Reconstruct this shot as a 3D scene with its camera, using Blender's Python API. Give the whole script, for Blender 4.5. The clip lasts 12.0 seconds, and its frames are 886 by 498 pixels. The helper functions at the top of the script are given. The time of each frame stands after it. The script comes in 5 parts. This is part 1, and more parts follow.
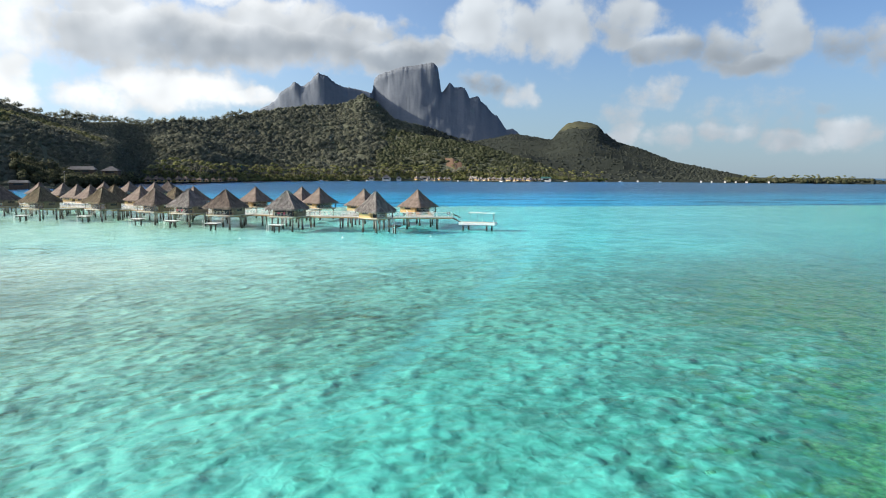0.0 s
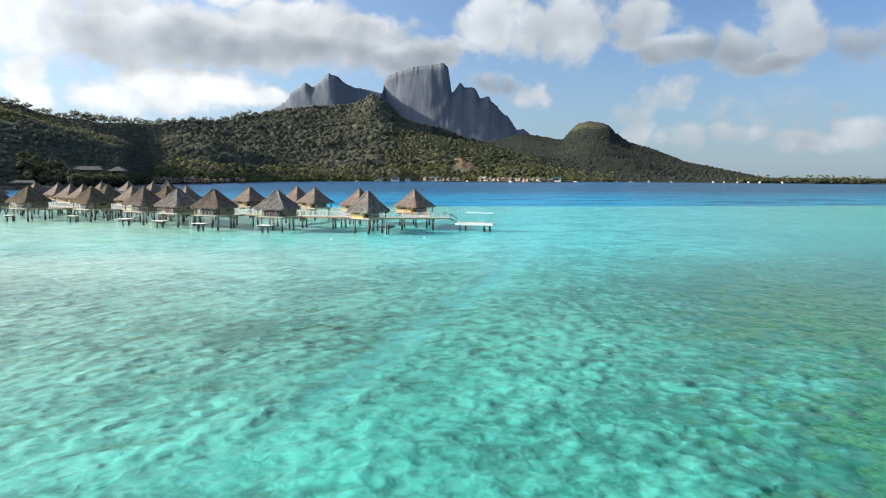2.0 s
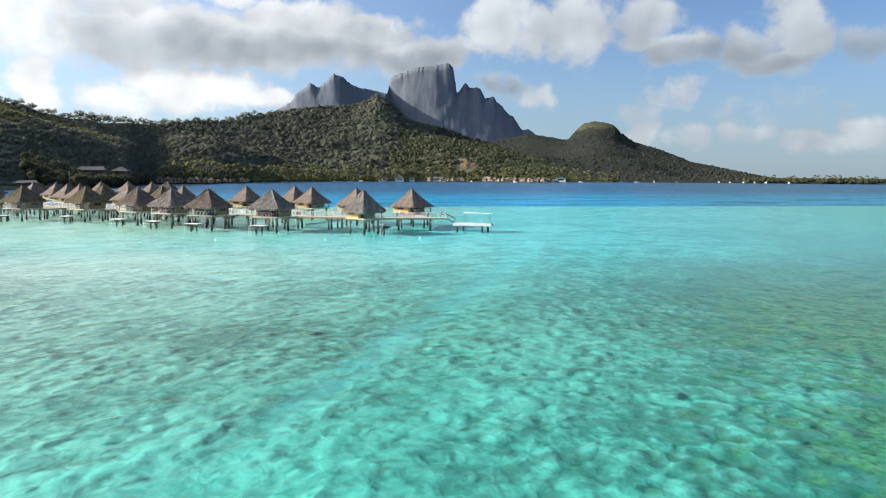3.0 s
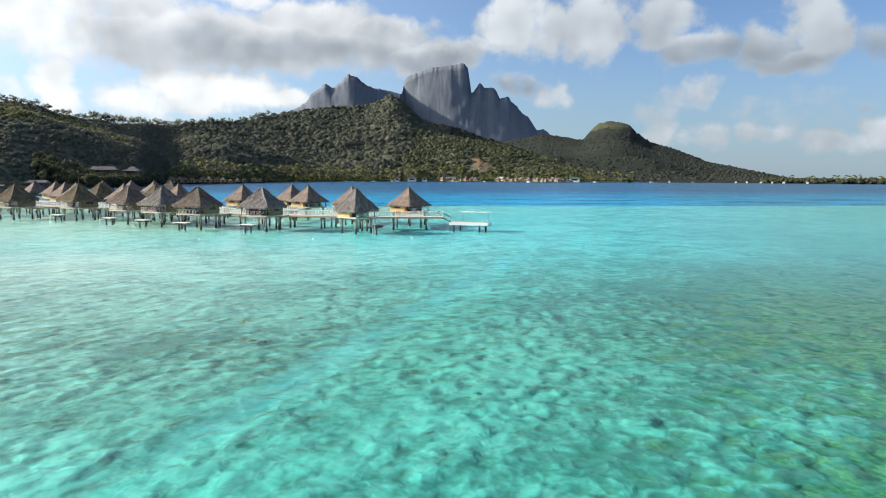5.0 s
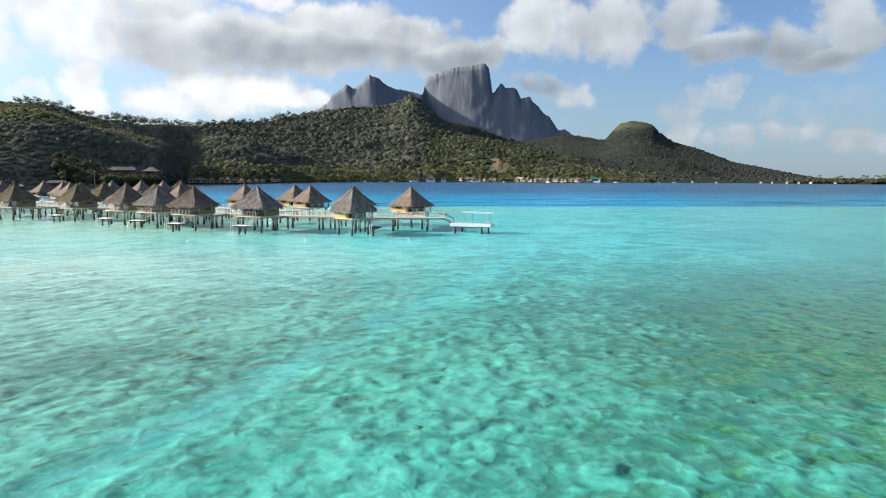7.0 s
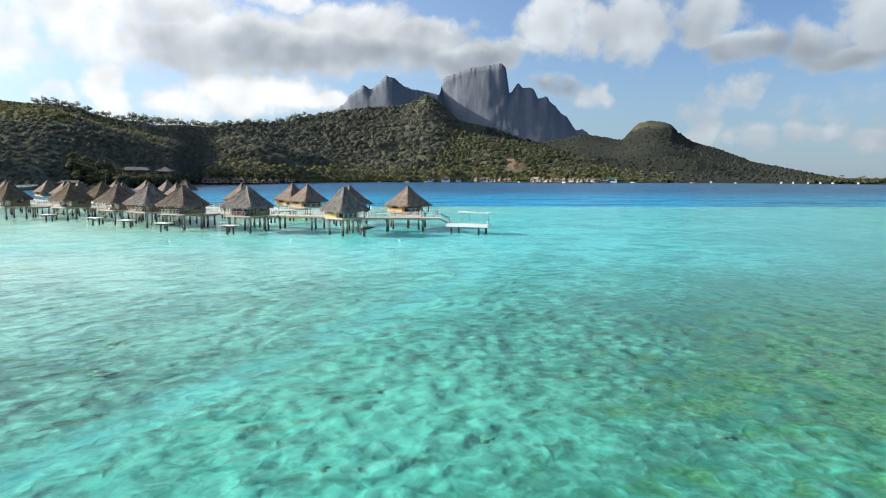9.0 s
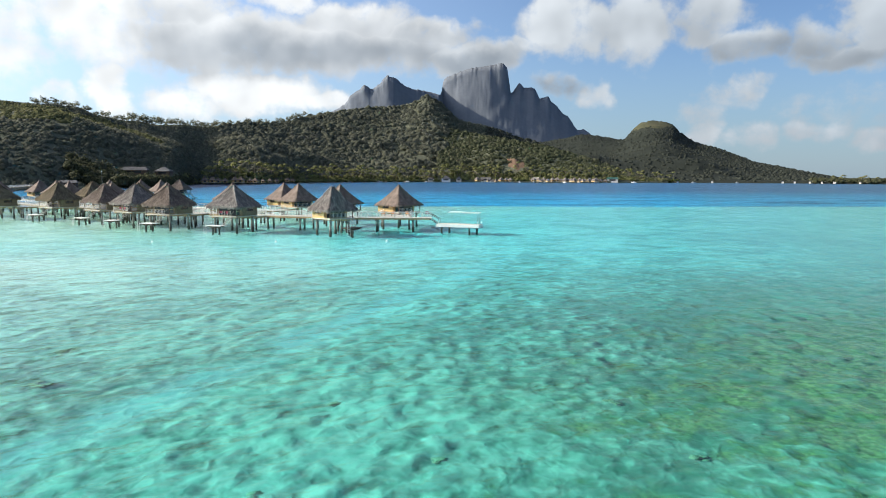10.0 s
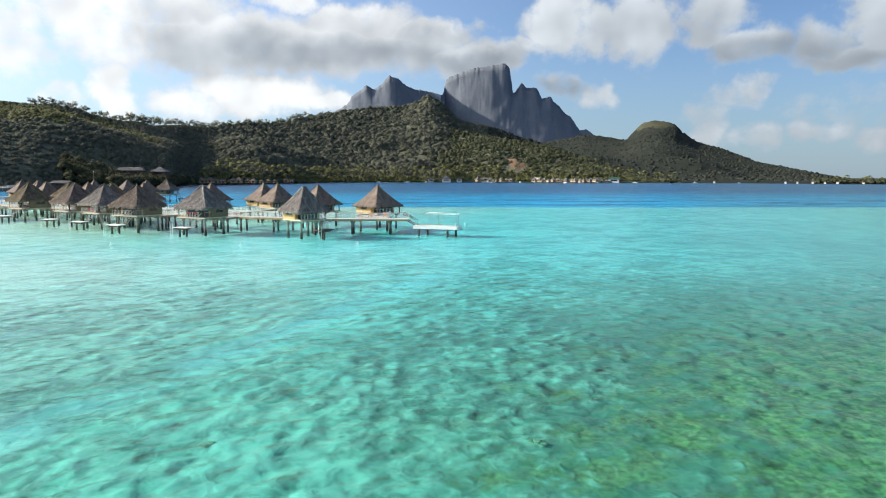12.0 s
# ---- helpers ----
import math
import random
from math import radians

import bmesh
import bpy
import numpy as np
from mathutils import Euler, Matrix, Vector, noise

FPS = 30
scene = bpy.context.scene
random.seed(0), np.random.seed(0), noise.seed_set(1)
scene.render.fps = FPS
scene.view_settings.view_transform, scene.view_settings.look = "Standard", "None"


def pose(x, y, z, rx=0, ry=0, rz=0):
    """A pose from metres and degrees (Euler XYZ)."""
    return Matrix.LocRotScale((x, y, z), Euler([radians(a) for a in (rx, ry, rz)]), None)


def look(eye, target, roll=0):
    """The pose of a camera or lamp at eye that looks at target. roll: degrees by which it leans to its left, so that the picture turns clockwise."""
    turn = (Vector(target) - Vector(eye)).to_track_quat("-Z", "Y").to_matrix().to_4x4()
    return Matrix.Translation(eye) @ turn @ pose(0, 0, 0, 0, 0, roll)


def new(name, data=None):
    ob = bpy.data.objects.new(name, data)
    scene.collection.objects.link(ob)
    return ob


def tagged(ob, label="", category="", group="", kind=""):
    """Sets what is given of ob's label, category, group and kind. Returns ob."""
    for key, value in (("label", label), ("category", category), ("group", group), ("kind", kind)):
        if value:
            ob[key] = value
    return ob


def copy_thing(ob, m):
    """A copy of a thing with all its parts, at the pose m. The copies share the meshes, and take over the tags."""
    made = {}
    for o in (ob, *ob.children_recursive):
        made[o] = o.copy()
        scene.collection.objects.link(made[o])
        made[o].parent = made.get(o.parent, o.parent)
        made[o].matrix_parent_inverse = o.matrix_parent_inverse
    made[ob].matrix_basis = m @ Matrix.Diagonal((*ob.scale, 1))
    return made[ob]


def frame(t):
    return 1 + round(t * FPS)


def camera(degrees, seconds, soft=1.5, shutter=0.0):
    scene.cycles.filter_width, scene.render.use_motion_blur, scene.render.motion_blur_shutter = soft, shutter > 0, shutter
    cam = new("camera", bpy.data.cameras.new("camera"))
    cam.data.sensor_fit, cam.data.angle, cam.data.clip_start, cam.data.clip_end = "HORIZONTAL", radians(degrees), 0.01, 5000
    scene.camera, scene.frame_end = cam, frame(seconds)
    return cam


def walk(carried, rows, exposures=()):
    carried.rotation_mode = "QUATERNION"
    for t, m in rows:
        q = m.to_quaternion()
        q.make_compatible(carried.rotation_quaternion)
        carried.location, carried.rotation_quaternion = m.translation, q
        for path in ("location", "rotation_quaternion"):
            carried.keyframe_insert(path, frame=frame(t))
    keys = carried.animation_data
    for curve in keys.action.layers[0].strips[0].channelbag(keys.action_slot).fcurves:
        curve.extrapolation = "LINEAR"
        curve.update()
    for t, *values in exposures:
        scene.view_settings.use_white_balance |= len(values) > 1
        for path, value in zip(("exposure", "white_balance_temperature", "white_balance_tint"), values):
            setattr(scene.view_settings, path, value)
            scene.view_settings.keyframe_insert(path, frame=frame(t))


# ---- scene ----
cam = camera(68.2, 12.0, soft=1.0)
PATH = [
    (0, (-0.253, -3.924, 12.313), (0.104, -1.97, 12.086), 0.35),
    (0.5, (0.837, -2.55, 12.211), (1.186, -0.594, 11.984), 0.34),
    (1, (1.888, -1.237, 12.111), (2.229, 0.72, 11.885), 0.34),
    (1.5, (2.905, -0.008, 12.012), (3.238, 1.951, 11.785), 0.33),
    (2, (3.906, 1.141, 11.896), (4.231, 3.102, 11.67), 0.32),
    (2.5, (4.924, 2.227, 11.805), (5.241, 4.189, 11.579), 0.32),
    (3, (5.989, 3.302, 11.736), (6.298, 5.265, 11.511), 0.31),
    (5, (10.571, 7.666, 11.173), (10.835, 9.635, 10.949), 0.29),
    (5.5, (11.795, 8.814, 11.107), (12.043, 10.786, 10.884), 0.28),
    (6, (12.918, 9.973, 11.043), (13.149, 11.947, 10.82), 0.27),
    (6.5, (14.014, 11.138, 10.981), (14.229, 13.114, 10.758), 0.27),
    (7, (15.168, 12.313, 10.935), (15.368, 14.291, 10.712), 0.26),
    (9, (19.71, 16.917, 10.568), (19.858, 18.899, 10.346), 0.24),
    (9.5, (20.782, 17.981, 10.494), (20.927, 19.963, 10.271), 0.23),
    (10, (21.961, 19.021, 10.444), (22.104, 21.003, 10.222), 0.22),
    (10.5, (23.172, 20.078, 10.4), (23.311, 22.061, 10.179), 0.22),
    (11, (24.368, 21.194, 10.377), (24.504, 23.177, 10.156), 0.21),
    (11.5, (25.573, 22.392, 10.355), (25.708, 24.375, 10.134), 0.21),
    (12, (26.799, 23.657, 10.332), (26.933, 25.64, 10.111), 0.20),
]
walk(cam, [(t, look(eye, target, roll)) for t, eye, target, roll in PATH])

# ---------------------------------------------------------------- light
SUN_TO = Vector((-0.885, 0.14, 0.45)).normalized()      # low sun from the left
sun_data = bpy.data.lights.new("sun", "SUN")
sun_data.energy, sun_data.angle, sun_data.color = 5.0, radians(0.6), (1.0, 0.90, 0.76)
sun = new("sun", sun_data)
sun.matrix_world = look((0, 0, 300), Vector((0, 0, 300)) - SUN_TO)
scene.view_settings.exposure = 0.60


class Nodes:
    """Small helper for node trees: n("ShaderNodeX", prop=..., i={socket: value or socket}) returns the node."""

    def __init__(self, tree):
        self.tree = tree
        tree.nodes.clear()

    def __call__(self, kind, i=None, **props):
        node = self.tree.nodes.new("ShaderNode" + kind)
        for key, value in props.items():
            setattr(node, key, value)
        for key, value in (i or {}).items():
            sock = node.inputs[key]
            if isinstance(value, bpy.types.NodeSocket):
                self.tree.links.new(value, sock)
            else:
                sock.default_value = value
        return node

    def math(self, op, a, b=0.0, c=0.0, clamp=False):
        return self("Math", {0: a, 1: b, 2: c}, operation=op, use_clamp=clamp).outputs[0]

    def ramp(self, fac, stops, interp="LINEAR"):
        node = self("ValToRGB", {0: fac})
        node.color_ramp.interpolation = interp
        el = node.color_ramp.elements
        while len(el) < len(stops):
            el.new(0.5)
        for e, (p, c) in zip(el, stops):
            e.position, e.color = p, (*c, 1) if len(c) == 3 else c
        return node.outputs[0]

    def mix(self, fac, a, b, mode="MIX"):
        node = self("Mix", data_type="RGBA", blend_type=mode)
        for sock, v in ((node.inputs[0], fac), (node.inputs[6], a), (node.inputs[7], b)):
            if isinstance(v, bpy.types.NodeSocket):
                self.tree.links.new(v, sock)
            else:
                sock.default_value = v if sock == node.inputs[0] else (*v, 1)
        return node.outputs[2]

    def range(self, v, a, b, c=0.0, d=1.0, smooth=True):
        return self("MapRange", {0: v, 1: a, 2: b, 3: c, 4: d}, interpolation_type="SMOOTHSTEP" if smooth else "LINEAR").outputs[0]

    def noise(self, vec, scale, detail=3.0, rough=0.5, distort=0.0):
        return self("TexNoise", {"Vector": vec, "Scale": scale, "Detail": detail, "Roughness": rough, "Distortion": distort}).outputs[0]


# sky: a clear tropical sky with a bank of cumulus over the island
world = bpy.data.worlds.new("world")
scene.world = world
world.use_nodes = True
n = Nodes(world.node_tree)
sky = n("TexSky", sky_type="NISHITA", sun_disc=False, sun_elevation=math.asin(SUN_TO.z),
        sun_rotation=math.atan2(SUN_TO.x, SUN_TO.y), air_density=1.0, dust_density=0.3, ozone_density=3.0)
geo = n("TexCoord").outputs["Generated"]
sep = n("SeparateXYZ", {0: geo})
azim = n.math("MULTIPLY", n.math("ARCTAN2", sep.outputs[0], sep.outputs[1]), 57.29578)
elev = n.math("MULTIPLY", n.math("ARCSINE", sep.outputs[2]), 57.29578)
flat = n("CombineXYZ", {0: azim, 1: elev, 2: 0.0}).outputs[0]
warp_a = n("TexNoise", {"Vector": flat, "Scale": 0.26, "Detail": 4.0, "Roughness": 0.55}).outputs[1]
warp = n("VectorMath", {0: warp_a, 1: (0.5, 0.5, 0.5)}, operation="SUBTRACT").outputs[0]
warp = n("VectorMath", {0: warp, 1: (4.4, 2.8, 0.0)}, operation="MULTIPLY").outputs[0]
place = n("VectorMath", {0: flat, 1: warp}, operation="ADD").outputs[0]
# (azimuth, elevation, half width, half height, thickness, shade at the base)
# The last five clouds are unseen, added to fill hills and water with light
CLOUDS = [
    (-6.1, 10.8, 15.4, 3.0, 1, 1), (6.2, 10.0, 5.9, 1.9, 1, 1), (-15.5, 10.6, 7.1, 3.5, 1, 0.8), (0.5, 11.3, 6.3, 1.9, 1, 0.75), (9.4, 10.3, 3.0, 1.3, 0.8, 0.9), (-3.3, 12.8, 6.2, 1.7, 0.95, 0.6),
    (-8.5, 14.1, 4.1, 1.2, 0.9, 0.15), (3.0, 12.0, 5.4, 1.4, 0.9, 0.8), (8.0, 10.0, 2.6, 1.2, 0.9, 0.9), (-17.1, 13.0, 5.3, 2.0, 0.9, 0.6), (-22.6, 11.4, 6.3, 4.5, 0.85, 0.15), (-22.4, 6.6, 2.2, 2.7, 0.8, 0.05), (-11.6, 6.8, 7.5, 2.4, 1, 0.05),
    (-17.1, 5.6, 4.5, 1.7, 0.75, 0.05), (-5.7, 6.2, 2.8, 1.3, 0.85, 0.05), (-25.8, 5.6, 2.1, 1.2, 0.6, 0.05), (-28.5, 9.9, 2.9, 4.5, 0.7, 0.2), (13.4, 12.5, 3.9, 3.3, 1, 0.3), (20.1, 12.0, 3.9, 3.3, 1, 0.35),
    (16.8, 12.1, 3.4, 2.5, 0.9, 0.35), (11.4, 10.9, 3.4, 1.3, 0.8, 0.5), (25.6, 12.1, 3.1, 2.6, 0.9, 0.55), (28.7, 10.2, 3.9, 1.6, 0.9, 0.9), (32.9, 9.9, 3.2, 1.8, 0.85, 0.8), (36.6, 10.9, 2.7, 3.9, 1, 0.4),
    (34.9, 8.8, 3.9, 1.3, 0.85, 0.75), (40.4, 9.4, 2.4, 2.0, 0.65, 1), (43.5, 9.6, 2.6, 2.5, 0.7, 0.8), (13.9, 7.5, 3.0, 1.3, 0.62, 1.3), (17.0, 7.0, 1.9, 1.8, 0.62, 0.15), (27.0, 6.4, 3.4, 1.3, 0.56, 0.5),
    (29.0, 6.9, 1.9, 1.2, 0.62, 0.15), (25.2, 5.2, 2.4, 1.7, 0.50, 0.4), (25.8, 3.7, 1.8, 1.4, 0.72, 0.1), (29.1, 3.4, 3.0, 1.6, 0.64, 0.25), (33.3, 3.5, 2.8, 1.2, 0.72, 0.4), (38.3, 2.7, 3.7, 1.2, 0.82, 0.35),
    (40.1, 5.2, 1.8, 0.8, 0.45, 0.9), (41.5, 3.2, 2.4, 1.6, 0.82, 0.4), (35.6, 4.8, 7.7, 2.5, 0.35, 0.6), (7.4, 17.7, 44.5, 3.0, 0.55, 0.5), (-58, 27, 34, 11, 0.85, 0.1), (20, 36, 40, 9, 0.3, 0.6), (95, 26, 30, 10, 0.3, 0.8), (-165, 24, 34, 15, 0.95, 0.1), (-120, 30, 34, 14, 0.8, 0.1),
]
density, shade = 0.0, 0.0
for ca, ce, wa, we, thick, base in CLOUDS:
    d = n("VectorMath", {0: place, 1: (ca, ce, 0.0)}, operation="SUBTRACT").outputs[0]
    d = n("VectorMath", {0: d, 1: (1 / wa, 1 / we, 0.0)}, operation="MULTIPLY").outputs[0]
    r = n("VectorMath", {0: d}, operation="LENGTH").outputs["Value"]
    body = n.range(r, 1.25, 0.35, 0.0, thick)
    low = n.range(n("SeparateXYZ", {0: d}).outputs[1], 1.05, -0.15, 0.0, base)
    density = n.math("MAXIMUM", density, body)
    shade = n.math("MAXIMUM", shade, n.math("MULTIPLY", low, body))
puff = n.noise(flat, 0.30, 1.5, 0.4)
wisp = n.noise(flat, 0.55, 7.0, 0.58)
sunward = n("VectorMath", {0: flat, 1: (-0.5, 0.45, 0.0)}, operation="ADD").outputs[0]
relief = n.math("SUBTRACT", n.noise(sunward, 0.30, 1.5, 0.4), puff)
cover = n.range(n.math("ADD", density, n.math("MULTIPLY", n.math("SUBTRACT", wisp, 0.5), 1.25)), 0.16, 0.90)
grey = n.math("ADD", n.math("MULTIPLY", shade, n.range(puff, 0.8, 0.3, 0.88, 1.0)), n.math("MULTIPLY", relief, 0.55), clamp=True)
glow = n.range(n.math("ADD", density, n.math("MULTIPLY", n.math("SUBTRACT", puff, 0.5), 1.6)), 0.35, 1.25, 0.88, 1.12)
cloud = n.mix(grey, (0.58, 0.60, 0.615), (0.235, 0.265, 0.300))
# clouds near the sun glow, those across from it stand in full light, those between are duller
toward = n("VectorMath", {0: geo, 1: tuple(SUN_TO)}, operation="DOT_PRODUCT").outputs["Value"]
toward = n.math("ADD", toward, 0.09)
cloud = n.mix(1.0, cloud, n("CombineXYZ", {0: glow, 1: glow, 2: glow}).outputs[0], "MULTIPLY")
cloud = n.mix(1.0, cloud, n.ramp(n.range(toward, -1.0, 1.04, smooth=False), [(0, (1.25, 1.24, 1.20)), (0.18, (1.15, 1.15, 1.14)), (0.33, (0.68, 0.73, 0.78)), (0.52, (0.80, 0.84, 0.88)), (0.66, (1.05, 1.05, 1.05)), (0.90, (1.28, 1.28, 1.27)), (1, (1.8, 1.77, 1.7))]), "MULTIPLY")
SKY_GAIN = 0.086
air = n.mix(1.0, sky.outputs[0], (SKY_GAIN * 0.94, SKY_GAIN, SKY_GAIN * 1.12), "MULTIPLY")
# sea haze along the horizon and the pale glare round the sun
air = n.mix(n.range(elev, 13.0, -1.0, 0.0, 0.72), air, (0.195, 0.295, 0.390))
glare = n.math("POWER", n.range(toward, -0.20, 1.08, smooth=False), 2.1)
air = n.mix(1.0, air, n.mix(glare, (0.0, 0.0, 0.0), (0.39, 0.42, 0.46)), "ADD")
aureole = n.math("POWER", n.range(toward, 0.79, 1.03, smooth=False), 1.4)
air = n.mix(1.0, air, n.mix(aureole, (0.0, 0.0, 0.0), (2.1, 2.0, 1.85)), "ADD")
air = n.mix(1.0, air, n.ramp(n.range(toward, -0.70, 0.25, smooth=False), [(0, (0.78, 0.80, 0.84)), (1, (1.0, 1.0, 1.0))]), "MULTIPLY")
# the blue deepens towards the zenith
air = n.mix(1.0, air, n.ramp(n.range(elev, 16.0, 70.0, smooth=False), [(0, (1.0, 1.0, 1.0)), (1, (0.42, 0.48, 0.58))]), "MULTIPLY")
n("OutputWorld", {0: n("Background", {0: n.mix(cover, air, cloud), 1: 1.0}).outputs[0]})


# ---------------------------------------------------------------- materials
def material(name):
    m = bpy.data.materials.new(name)
    m.use_nodes = True
    return m, Nodes(m.node_tree)


def surface(name, stops, scale=1.0, rough=0.8, bump=0.3, detail=5.0, fine=8.0, stretch=(1, 1, 1), metal=0.0, island=0.0, reach=0.02, leaf=0.0, gloss=0.5):
    """A worn surface: two scales of noise over a colour ramp, with fine relief; island: variation from piece to piece."""
    m, n = material(name)
    pos = n("NewGeometry").outputs["Position"] if stretch == (1, 1, 1) else n("TexCoord").outputs["Object"]
    vec = n("VectorMath", {0: pos, 1: stretch}, operation="MULTIPLY").outputs[0]
    big = n.noise(vec, scale, detail, 0.6)
    small = n.noise(vec, scale * fine, 3.0, 0.6)
    fac = n.math("ADD", n.math("MULTIPLY", big, 0.6), n.math("MULTIPLY", small, 0.4))
    if island:
        rnd = n("NewGeometry").outputs["Random Per Island"]
        one = n("ObjectInfo").outputs["Random"]
        fac = n.math("ADD", fac, n.math("MULTIPLY", n.math("SUBTRACT", n.math("FRACT", n.math("ADD", rnd, one)), 0.5), island))
    col = n.ramp(n.range(fac, 0.3, 0.7, smooth=False), stops)
    nor = n("Bump", {"Strength": bump, "Distance": reach, "Height": small}).outputs[0]
    sh = n("BsdfPrincipled", {"Base Color": col, "Roughness": rough, "Metallic": metal, "Normal": nor, "Specular IOR Level": 0.12 if leaf else gloss})
    out = sh.outputs[0]
    if leaf:
        out = n("MixShader", {0: leaf, 1: out, 2: n("BsdfTranslucent", {"Color": col}).outputs[0]}).outputs[0]
    n("OutputMaterial", {0: out})
    return m


THATCH = surface("thatch", [(0, (0.050, 0.037, 0.029)), (0.5, (0.145, 0.111, 0.089)), (1, (0.298, 0.239, 0.197))], 1.2, 0.95, 0.9, stretch=(1, 1, 0.3), fine=9, reach=0.05)
THATCH_LOOSE = surface("thatch_bundles", [(0, (0.050, 0.037, 0.029)), (0.5, (0.145, 0.111, 0.089)), (1, (0.298, 0.239, 0.197))], 1.2, 0.95, 0.9, stretch=(1, 1, 0.3), fine=9, reach=0.05, island=0.24)
THATCH_GREY = surface("thatch_grey", [(0, (0.062, 0.054, 0.050)), (0.5, (0.178, 0.158, 0.143)), (1, (0.398, 0.360, 0.333))], 1.2, 0.95, 0.9, stretch=(1, 1, 0.3), fine=9, reach=0.05)
THATCH_GREY_LOOSE = surface("thatch_grey_bundles", [(0, (0.062, 0.054, 0.050)), (0.5, (0.178, 0.158, 0.143)), (1, (0.398, 0.360, 0.333))], 1.2, 0.95, 0.9, stretch=(1, 1, 0.3), fine=9, reach=0.05, island=0.24)
THATCH_MOSS = surface("thatch_moss", [(0, (0.050, 0.039, 0.025)), (0.5, (0.140, 0.111, 0.068)), (1, (0.290, 0.229, 0.142))], 1.2, 0.95, 0.9, stretch=(1, 1, 0.3), fine=9, reach=0.05)
THATCH_MOSS_LOOSE = surface("thatch_moss_bundles", [(0, (0.050, 0.039, 0.025)), (0.5, (0.140, 0.111, 0.068)), (1, (0.290, 0.229, 0.142))], 1.2, 0.95, 0.9, stretch=(1, 1, 0.3), fine=9, reach=0.05, island=0.24)
WALL_YELLOW = surface("woven_wall", [(0, (0.34, 0.21, 0.08)), (0.5, (0.50, 0.34, 0.14)), (1, (0.62, 0.46, 0.24))], 2.0, 0.75, 0.3, stretch=(1, 1, 3))
# Browner copy of the woven wall; shade below the eaves is in its colour
WALL_SHADED = surface("shaded_woven_wall", [(0, (0.12, 0.085, 0.055)), (0.5, (0.20, 0.150, 0.095)), (1, (0.29, 0.22, 0.14))], 2.0, 0.75, 0.3, stretch=(1, 1, 3))
WOOD_DARK = surface("dark_wood", [(0, (0.035, 0.022, 0.014)), (1, (0.11, 0.07, 0.045))], 2.5, 0.7, 0.3)
WOOD_DECK = surface("deck_wood", [(0, (0.38, 0.34, 0.28)), (0.5, (0.54, 0.50, 0.43)), (1, (0.68, 0.64, 0.57))], 1.2, 0.8, 0.3, stretch=(6, 0.6, 1))
WOOD_PALE = surface("bleached_wood", [(0, (0.28, 0.26, 0.22)), (0.5, (0.40, 0.375, 0.335)), (1, (0.52, 0.50, 0.46))], 1.2, 0.8, 0.3)
WOOD_TRIM = surface("ochre_beam", [(0, (0.30, 0.21, 0.10)), (1, (0.52, 0.39, 0.20))], 1.5, 0.75, 0.3)
WHITE = surface("weathered_white_paint", [(0, (0.56, 0.54, 0.51)), (0.4, (0.70, 0.68, 0.65)), (1, (0.80, 0.79, 0.77))], 1.5, 0.55, 0.15)
def pile_material():
    m, n = material("concrete_pile")
    pos = n("NewGeometry").outputs["Position"]
    grain = n.noise(pos, 2.0, 5.0, 0.65)
    dry = n.ramp(grain, [(0.3, (0.135, 0.13, 0.115)), (0.7, (0.28, 0.265, 0.235))])
    wet = n.ramp(grain, [(0.3, (0.02, 0.025, 0.02)), (0.7, (0.07, 0.075, 0.055))])
    tide = n.math("ADD", n("SeparateXYZ", {0: pos}).outputs[2], n.math("MULTIPLY", n.math("SUBTRACT", grain, 0.5), 0.9))
    nor = n("Bump", {"Strength": 0.4, "Distance": 0.02, "Height": grain}).outputs[0]
    n("OutputMaterial", {0: n("BsdfPrincipled", {"Base Color": n.mix(n.range(tide, 0.5, 1.5), wet, dry), "Roughness": 0.85, "Normal": nor}).outputs[0]})
    return m


PILE = pile_material()
CLOTH_RED = surface("red_towel", [(0, (0.30, 0.05, 0.09)), (1, (0.42, 0.09, 0.14))], 4.0, 0.9, 0.2)
METAL_ROOF = surface("grey_sheet_roof", [(0, (0.19, 0.185, 0.185)), (1, (0.33, 0.32, 0.31))], 0.4, 0.6, 0.1)
ROOF_GREEN = surface("green_sheet_roof", [(0, (0.05, 0.16, 0.14)), (1, (0.12, 0.28, 0.24))], 0.4, 0.5, 0.1)
PLASTER = surface("pale_plaster", [(0, (0.58, 0.54, 0.47)), (1, (0.76, 0.73, 0.67))], 0.5, 0.8, 0.1)
GLASS, n = material("dark_window_glass")
n("OutputMaterial", {0: n("BsdfPrincipled", {"Base Color": (0.03, 0.035, 0.04, 1), "Roughness": 0.06, "IOR": 1.45}).outputs[0]})
FOREST = surface("forest_leaves", [(0, (0.040, 0.048, 0.026)), (0.35, (0.062, 0.070, 0.036)), (0.7, (0.086, 0.092, 0.050)), (1, (0.125, 0.125, 0.080))], 0.010, 0.8, 0.3, fine=60, island=0.36, reach=0.5, leaf=0.40)
# Haze over the hill is put into this paler, greyer leaf colour
WOODLAND = surface("hazed_green_leaves", [(0, (0.138, 0.147, 0.112)), (0.35, (0.158, 0.170, 0.124)), (0.65, (0.176, 0.188, 0.132)), (1, (0.212, 0.216, 0.166))], 0.010, 0.8, 0.25, fine=60, island=0.42, reach=0.5, leaf=0.60)
# Darker leaves: shade on the far and east slopes is in their colour
SHADED_WOODS = surface("shaded_leaves", [(0, (0.028, 0.034, 0.027)), (0.5, (0.035, 0.041, 0.032)), (1, (0.046, 0.051, 0.039))], 0.008, 0.8, 0.3, fine=60, island=0.25, reach=0.5, leaf=0.1)
